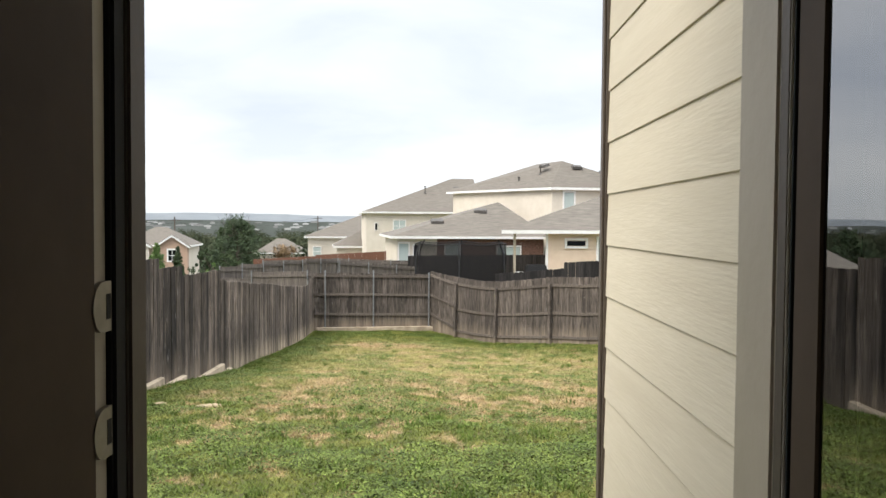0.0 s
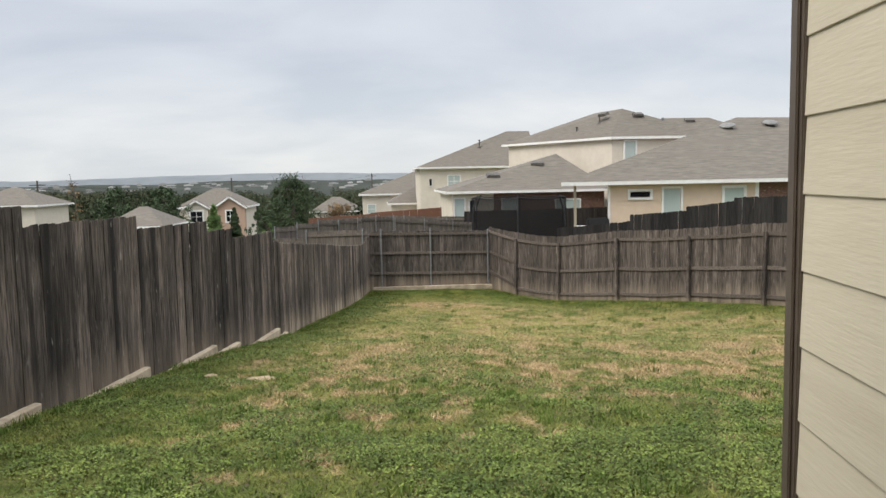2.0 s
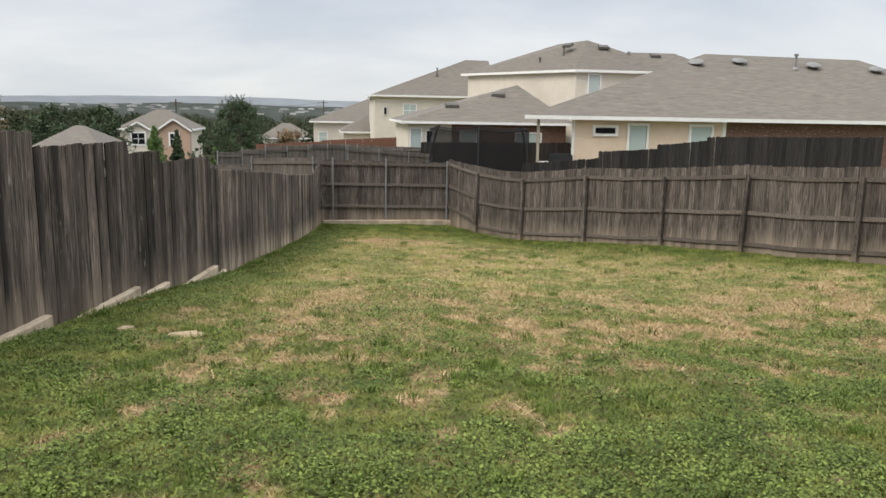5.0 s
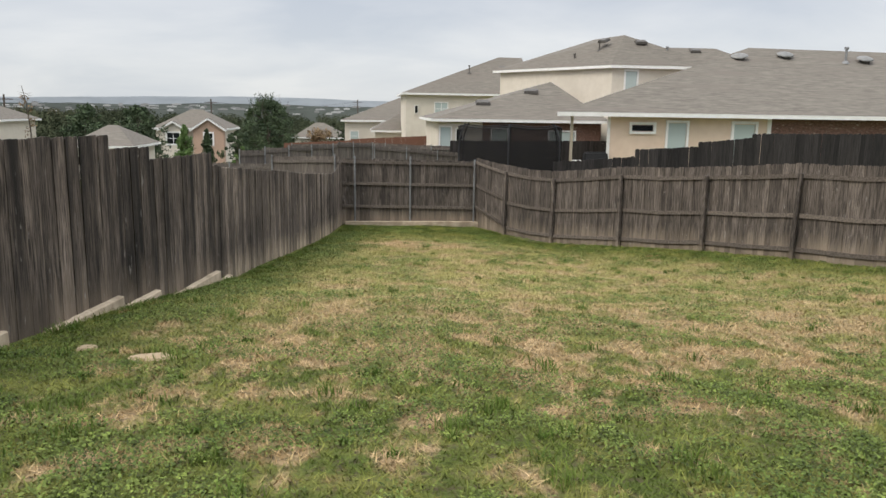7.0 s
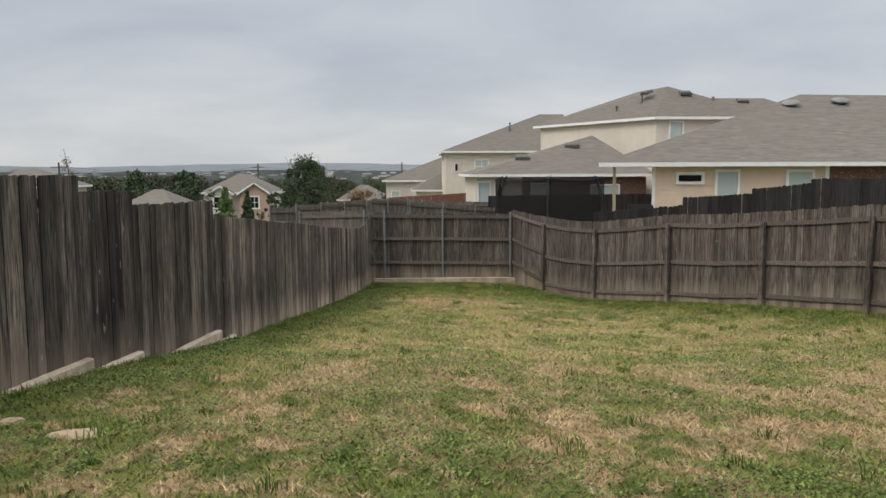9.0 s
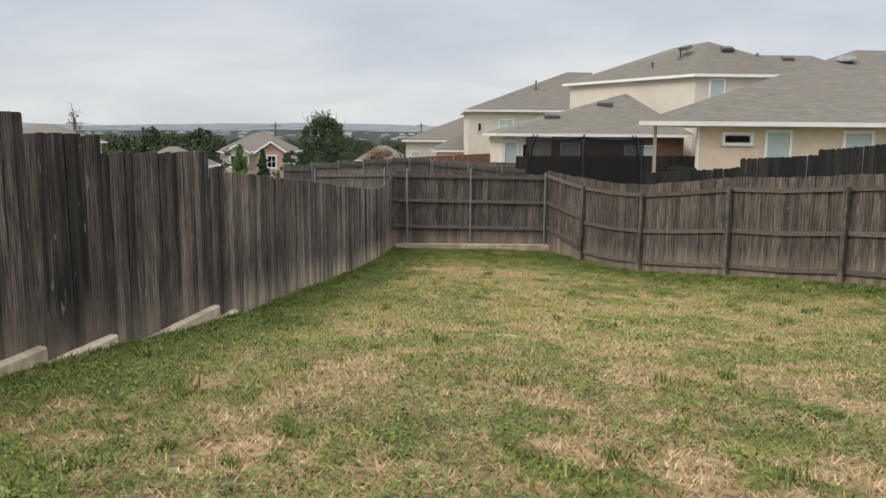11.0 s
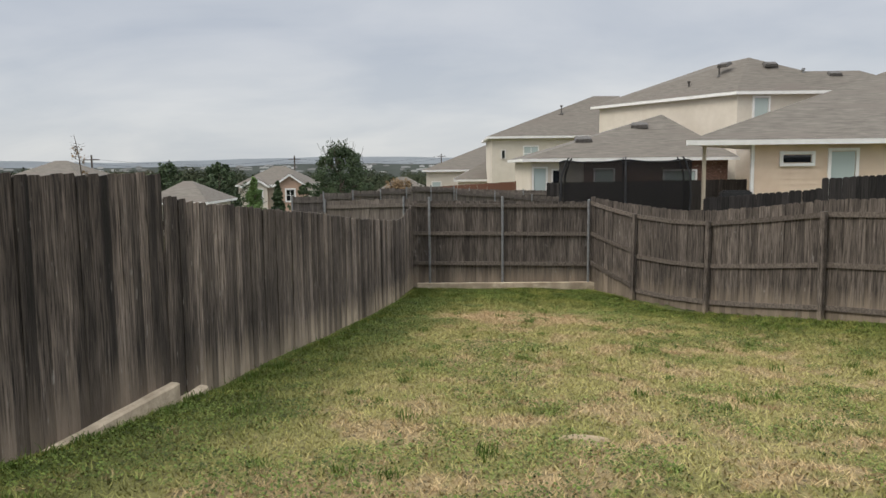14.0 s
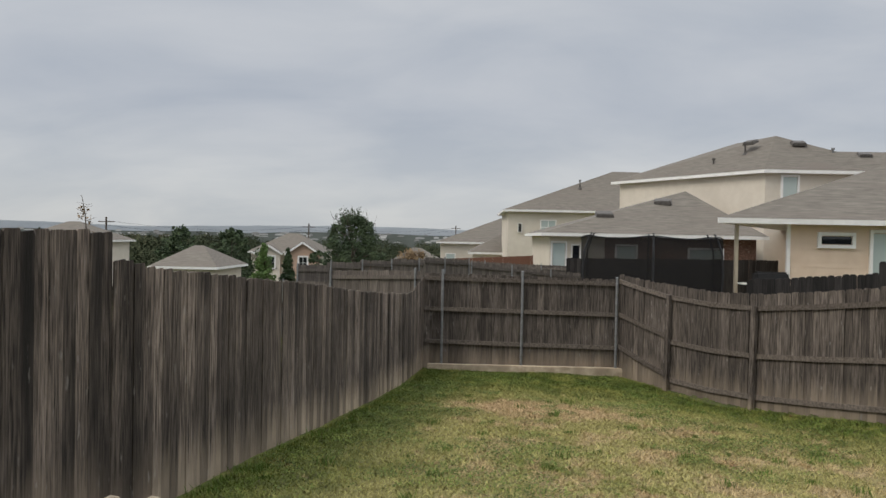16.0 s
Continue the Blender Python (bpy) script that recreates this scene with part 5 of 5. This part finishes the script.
def sapling():
    t = thing("sapling", "nearly bare young sapling tip above the fence", "sapling", at=pose(-20.1, 20.0, ground_z(-20.1, 20.0)))
    top = 4.40 - ground_z(-20.1, 20.0)
    rnd = random.Random(5)
    bm = bmesh.new()
    add_tube(bm, [(0.3, 0, 0), (0.25, 0, top * 0.6), (0.12, 0, top * 0.85), (-0.05, 0, top), (-0.22, 0, top - 0.05)], [0.05, 0.04, 0.025, 0.012, 0.006], 6)
    for i in range(16):
        h = top * rnd.uniform(0.55, 0.93)
        d = rnd.choice((-1, 1))
        add_tube(bm, [(0.2, 0, h), (0.2 + d * rnd.uniform(0.2, 0.5), rnd.uniform(-0.2, 0.2), h + rnd.uniform(0.05, 0.25))], [0.012, 0.004], 4)
    part("stem", bm, BARK, t)
    cs = [(0.2 + rnd.uniform(-0.35, 0.3), rnd.uniform(-0.2, 0.2), top * rnd.uniform(0.5, 0.9), 0.12) for _ in range(26)]
    ob = new("leaves", leaf_cloud("leaves", cs, 6, 0.06, LEAF_DRY, rnd))
    ob.parent = t


sapling()


def far_woods():
    rnd = random.Random(21)
    cs = []
    for i in range(1500):
        y = 110 * (1 + 2.4 * rnd.random() ** 1.4)
        x = rnd.uniform(-1.0, 0.2) * (y + 30)
        if y < 135 and -46 < x < -16:
            continue
        west = x < -0.30 * y
        top = rnd.uniform(-4.0, 2.4 if west else 0.4) if rnd.random() < 0.8 else rnd.uniform(0, 3.0 if west else 1.2)
        r = rnd.uniform(2.6, 5.0)
        cs.append((x, y, top - r * 0.8, r))
    for i in range(240):
        y = rnd.uniform(70, 105)
        x = rnd.uniform(-0.95, -0.44) * (y + 25)
        r = rnd.uniform(2.0, 3.4)
        cs.append((x, y, rnd.uniform(-2.5, 2.2) - r * 0.8, r))
    me = leaf_cloud("far_woods", cs, 260, 0.29, LEAF_FAR, rnd, 0.8)
    tagged(new("far_woods", me), "wooded valley of dark green oaks", "woods", kind="stuff")


far_woods()


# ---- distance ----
def ridge(name, dist, base, amp, colour0, colour1, seed, haze_glow):
    """A far line of hills; distance haze is painted in as pale colour and a glow."""
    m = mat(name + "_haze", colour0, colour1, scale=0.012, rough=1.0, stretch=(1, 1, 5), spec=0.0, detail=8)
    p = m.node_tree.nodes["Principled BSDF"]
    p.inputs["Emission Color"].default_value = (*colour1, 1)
    p.inputs["Emission Strength"].default_value = haze_glow
    verts, faces = [], []
    n = 160
    for i in range(n + 1):
        a = radians(-75 + 130 * i / n)
        x, y = dist * math.sin(a), dist * math.cos(a)
        h = base + amp * (noise.noise((i * 0.055, seed, 0)) + 0.4 * noise.noise((i * 0.2, seed, 3)) + 0.12 * noise.noise((i * 0.9, seed, 7)))
        verts += [(x, y, -60), (x, y, h), (x * 1.08, y * 1.08, -60)]
    for i in range(n):
        k = i * 3
        faces += [(k, k + 3, k + 4, k + 1), (k + 1, k + 4, k + 5, k + 2)]
    tagged(new(name, mesh_from(name, verts, faces, m)), "line of distant hills with blue-grey haze painted in", "hills", kind="structure")


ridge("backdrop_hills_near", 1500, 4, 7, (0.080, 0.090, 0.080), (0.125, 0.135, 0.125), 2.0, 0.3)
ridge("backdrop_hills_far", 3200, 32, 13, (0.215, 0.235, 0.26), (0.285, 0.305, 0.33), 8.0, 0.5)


def far_town():
    rnd = random.Random(31)
    verts, faces = [], []
    for i in range(150):
        a = radians(rnd.uniform(-42, 8))
        d = rnd.uniform(1200, 1480)
        x, y = d * math.sin(a), d * math.cos(a)
        w, h = rnd.uniform(2.5, 8), rnd.uniform(1.2, 3)
        z = rnd.uniform(-10, 4)
        k = len(verts)
        verts += [(x - w, y, z), (x + w, y, z), (x + w, y, z + h), (x, y, z + h * 1.5), (x - w, y, z + h), (x, y + 8, z)]
        faces += [(k, k + 1, k + 2, k + 3, k + 4), (k + 1, k + 5, k + 2), (k, k + 4, k + 5), (k + 4, k + 3, k + 5), (k + 3, k + 2, k + 5)]
    m = mat("far_roofs", (0.28, 0.28, 0.28), (0.46, 0.45, 0.44), scale=0.01, rough=0.9, by_island=0.4)
    tagged(new("backdrop_town", mesh_from("backdrop_town", verts, faces, m)), "far scattered pale rooftops of a town", "town", kind="stuff")


far_town()


def utility_line():
    """Poles with wires running across the valley."""
    pts = []
    for x, y, top in ((-49.6, 84.0, 4.5), (-30.0, 120.0, 4.6), (-4.5, 166.0, 5.35)):
        p = thing("utility_pole", "wooden utility pole standing among the trees", "utility pole", "utility poles", at=pose(x, y, 0))
        bm = bmesh.new()
        add_tube(bm, [(0, 0, -14), (0, 0, top)], [0.16, 0.12], 8)
        part("shaft", bm, BARK, p)
        bm = bmesh.new()
        add_box(bm, -1.1, 1.1, -0.06, 0.06, top - 0.7, top - 0.58)
        part("crossarm", bm, BARK, p)
        pts.append((x, y, top - 0.5))
    for k in (0, 0.6):
        w = bmesh.new()
        for (a, b) in zip(pts, pts[1:]):
            line = [Vector(a).lerp(Vector(b), i / 12) - Vector((0, 0, k + 1.0 * 4 * (i / 12) * (1 - i / 12))) for i in range(13)]
            add_tube(w, line, [0.02] * 13, 4)
        solid("cable", w, PADDING, "thin dark overhead cable between poles", "cable", "cables between poles")


utility_line()


# ---- grass ----
def yard_xmax(y):
    for (xa, ya, _), (xb, yb, _) in zip(RIGHT, RIGHT[1:]):
        if yb <= y <= ya:
            return xa + (xb - xa) * (y - ya) / (yb - ya)
    return 15.0 if y < -20 else 2.1


def grass():
    rng = np.random.default_rng(7)
    n = 520000
    # denser nearer the walk
    y = -25.2 + 25.2 * rng.random(n) ** 1.5
    xmin = -2.18 + 0.158 * y
    xmax = np.array([min(yard_xmax(v), 9.0) for v in np.linspace(-26, 0, 261)])
    hi = np.interp(y, np.linspace(-26, 0, 261), xmax)
    x = xmin + 0.12 + (hi - xmin - 0.2) * rng.random(n)
    keep = ~((x > -0.55 + 0.15 * (y + 25.5)) & (y < -25.3))
    x, y = x[keep], y[keep]
    n = len(x)
    gx, gy = np.linspace(-8, 12, 201), np.linspace(-28, 2, 301)
    table = np.array([[ground_z(a, b) + 0.035 * noise.noise((a * 0.9, b * 0.9, 0)) for a in gx] for b in gy])
    ix, iy = np.clip((x + 8) / 0.1, 0, 199.9), np.clip((y + 28) / 0.1, 0, 299.9)
    i0, j0 = ix.astype(int), iy.astype(int)
    fx, fy = ix - i0, iy - j0
    z = (table[j0, i0] * (1 - fx) + table[j0, i0 + 1] * fx) * (1 - fy) + (table[j0 + 1, i0] * (1 - fx) + table[j0 + 1, i0 + 1] * fx) * fy
    tall = np.array([noise.noise((a * 0.8, b * 0.8, 4.0)) for a, b in zip(x[::7], y[::7])])
    tall = np.repeat(tall, 7)[:n]
    tall = np.concatenate([tall, np.zeros(n - len(tall))])
    h = (0.022 + 0.023 * rng.random(n)) * (1.0 + 0.5 * np.clip(tall, -0.6, 1))
    near_fence = np.clip(1 - (x - (-2.18 + 0.158 * y)) / 0.5, 0, 1) + np.clip(1 - (np.interp(y, np.linspace(-26, 0, 261), xmax) - x) / 0.4, 0, 1)
    h *= 1 + 0.9 * near_fence
    ang = rng.random(n) * math.tau
    w = 0.0032 + 0.004 * rng.random(n) + 0.00016 * np.clip(y + 24, 0, 30)
    lean = rng.normal(0, 0.042, (n, 2))
    c, s = np.cos(ang) * w, np.sin(ang) * w
    v = np.empty((n, 3, 3))
    v[:, 0] = np.stack([x - c, y - s, z - 0.006], 1)
    v[:, 1] = np.stack([x + c, y + s, z - 0.006], 1)
    v[:, 2] = np.stack([x + lean[:, 0], y + lean[:, 1], z + h], 1)
    me = bpy.data.meshes.new("grass")
    me.vertices.add(3 * n)
    me.vertices.foreach_set("co", v.ravel())
    me.loops.add(3 * n)
    me.loops.foreach_set("vertex_index", np.arange(3 * n, dtype=np.int32))
    me.polygons.add(n)
    me.polygons.foreach_set("loop_start", np.arange(0, 3 * n, 3, dtype=np.int32))
    me.update(calc_edges=True)
    me.materials.append(BLADE)
    tagged(new("grass", me), "short uneven grass, part green and part straw", "grass", kind="stuff")
    # low broad-leaved weeds, thick near the house and along the fences
    def surface(a, b):
        return ground_z(a, b) + 0.035 * noise.noise((a * 0.9, b * 0.9, 0))

    cover = [(-26, -0.10), (-22.5, -0.10), (-20.5, -0.08), (-19, 0.0), (-17, 0.06), (-14, 0.08), (-8, 0.13), (-4, 0.22), (-1.6, 0.05), (0, 0.0)]
    m = 720000
    wy = -24.8 + 24.5 * rng.random(m) ** 1.7
    lo = -2.18 + 0.158 * wy
    wx = lo + 0.12 + (np.minimum(np.interp(wy, np.linspace(-26, 0, 261), xmax), 1.5 + 0.62 * (wy + 25.5)) - lo - 0.3) * rng.random(m)
    dice = rng.random((m, 4))
    tilt = rng.normal(0, 0.34, (m, 2))
    verts, faces = [], []
    for i in range(m):
        a, b = float(wx[i]), float(wy[i])
        f = noise.noise((a * 0.7, b * 0.7, 9.0)) + 0.6 * noise.noise((a * 2.1, b * 2.1, 2.0)) + 0.35 * noise.noise((a * 6.0, b * 6.0, 5.0))
        limit = lerp_table(b, cover)
        if a - (-2.18 + 0.158 * b) < 1.2:
            limit = min(limit, 0.0)
        if f < limit + 0.25 * (dice[i, 3] - 0.5) or (a > -0.6 + 0.15 * (b + 25.5) and b < -25.3):
            continue
        lush = min(1.0, max(0.0, f - limit))
        z = surface(a, b) + 0.010 + (0.026 + 0.065 * lush) * dice[i, 0]
        t = dice[i, 1] * math.tau
        r = 0.005 + 0.0085 * dice[i, 2]
        c, s, u, w = math.cos(t) * r, math.sin(t) * r, tilt[i, 0] * r, tilt[i, 1] * r
        k = len(verts)
        verts += [(a - c, b - s, z - u), (a - s * 0.75, b + c * 0.75, z + w), (a + c, b + s, z + u), (a + s * 0.75, b - c * 0.75, z - w)]
        faces.append((k, k + 1, k + 2, k + 3))
    tagged(new("weeds", mesh_from("weeds", verts, faces, WEED)), "patches of low green clover-like weeds", "weeds", kind="stuff")
    # taller tufts of fresh grass standing out of the lawn
    verts, faces = [], []
    for _ in range(420):
        b = -24.3 + 22.5 * float(rng.random()) ** 1.5
        left, right = -2.18 + 0.158 * b, float(np.interp(b, np.linspace(-26, 0, 261), xmax))
        a = left + 0.2 + (min(right, 1.5 + 0.62 * (b + 25.5)) - left - 0.4) * float(rng.random())
        if rng.random() < 0.25:
            a = left + 0.15 + 0.25 * float(rng.random())
        size = 0.45 + 0.75 * float(rng.random())
        for _ in range(34):
            px, py = a + float(rng.normal(0, 0.055)) * size, b + float(rng.normal(0, 0.055)) * size
            h, t = (0.05 + 0.06 * float(rng.random())) * size, float(rng.random()) * math.tau
            ex, ey = float(rng.normal(0, 0.035)), float(rng.normal(0, 0.035))
            c, s, z, k = math.cos(t) * 0.0045, math.sin(t) * 0.0045, surface(px, py) - 0.004, len(verts)
            verts += [(px - c, py - s, z), (px + c, py + s, z), (px + ex * 0.4 + c * 0.8, py + ey * 0.4 + s * 0.8, z + h * 0.7),
                      (px + ex * 0.4 - c * 0.8, py + ey * 0.4 - s * 0.8, z + h * 0.7), (px + ex, py + ey, z + h)]
            faces += [(k, k + 1, k + 2, k + 3), (k + 3, k + 2, k + 4)]
    tagged(new("grass_tufts", mesh_from("grass_tufts", verts, faces, TUFT)), "taller tufts of fresh green grass", "grass", kind="stuff")


grass()


# ---- bare patches in the lawn ----
def bare_patch(x, y, w, d, seed):
    """A low worn mound of tan soil."""
    rnd = random.Random(seed)
    bm = bmesh.new()
    n = 18
    rings = []
    for f, h in ((1.0, -0.02), (0.75, 0.012), (0.4, 0.022)):
        ring = []
        for i in range(n):
            a = math.tau * i / n
            k = f * (0.8 + 0.35 * noise.noise((math.cos(a) * 1.3 + seed, math.sin(a) * 1.3, 0)) + rnd.uniform(0, 0.12))
            px, py = x + w * k * math.cos(a), y + d * k * math.sin(a)
            ring.append(bm.verts.new((px, py, ground_z(px, py) + 0.035 * noise.noise((px * 0.9, py * 0.9, 0)) + h + 0.012)))
        rings.append(ring)
    for a, b2 in zip(rings, rings[1:]):
        for i in range(n):
            bm.faces.new((a[i], a[(i + 1) % n], b2[(i + 1) % n], b2[i]))
    bm.faces.new(rings[-1])
    solid("bare_patch", bm, SOIL, "low bare mound of tan soil in the lawn", "soil patch", "bare patches in the lawn")


bare_patch(-3.15, -17.95, 0.24, 0.20, 2)
bare_patch(-3.9, -17.4, 0.14, 0.14, 3)
bare_patch(-0.15, -13.0, 0.22, 0.16, 5)
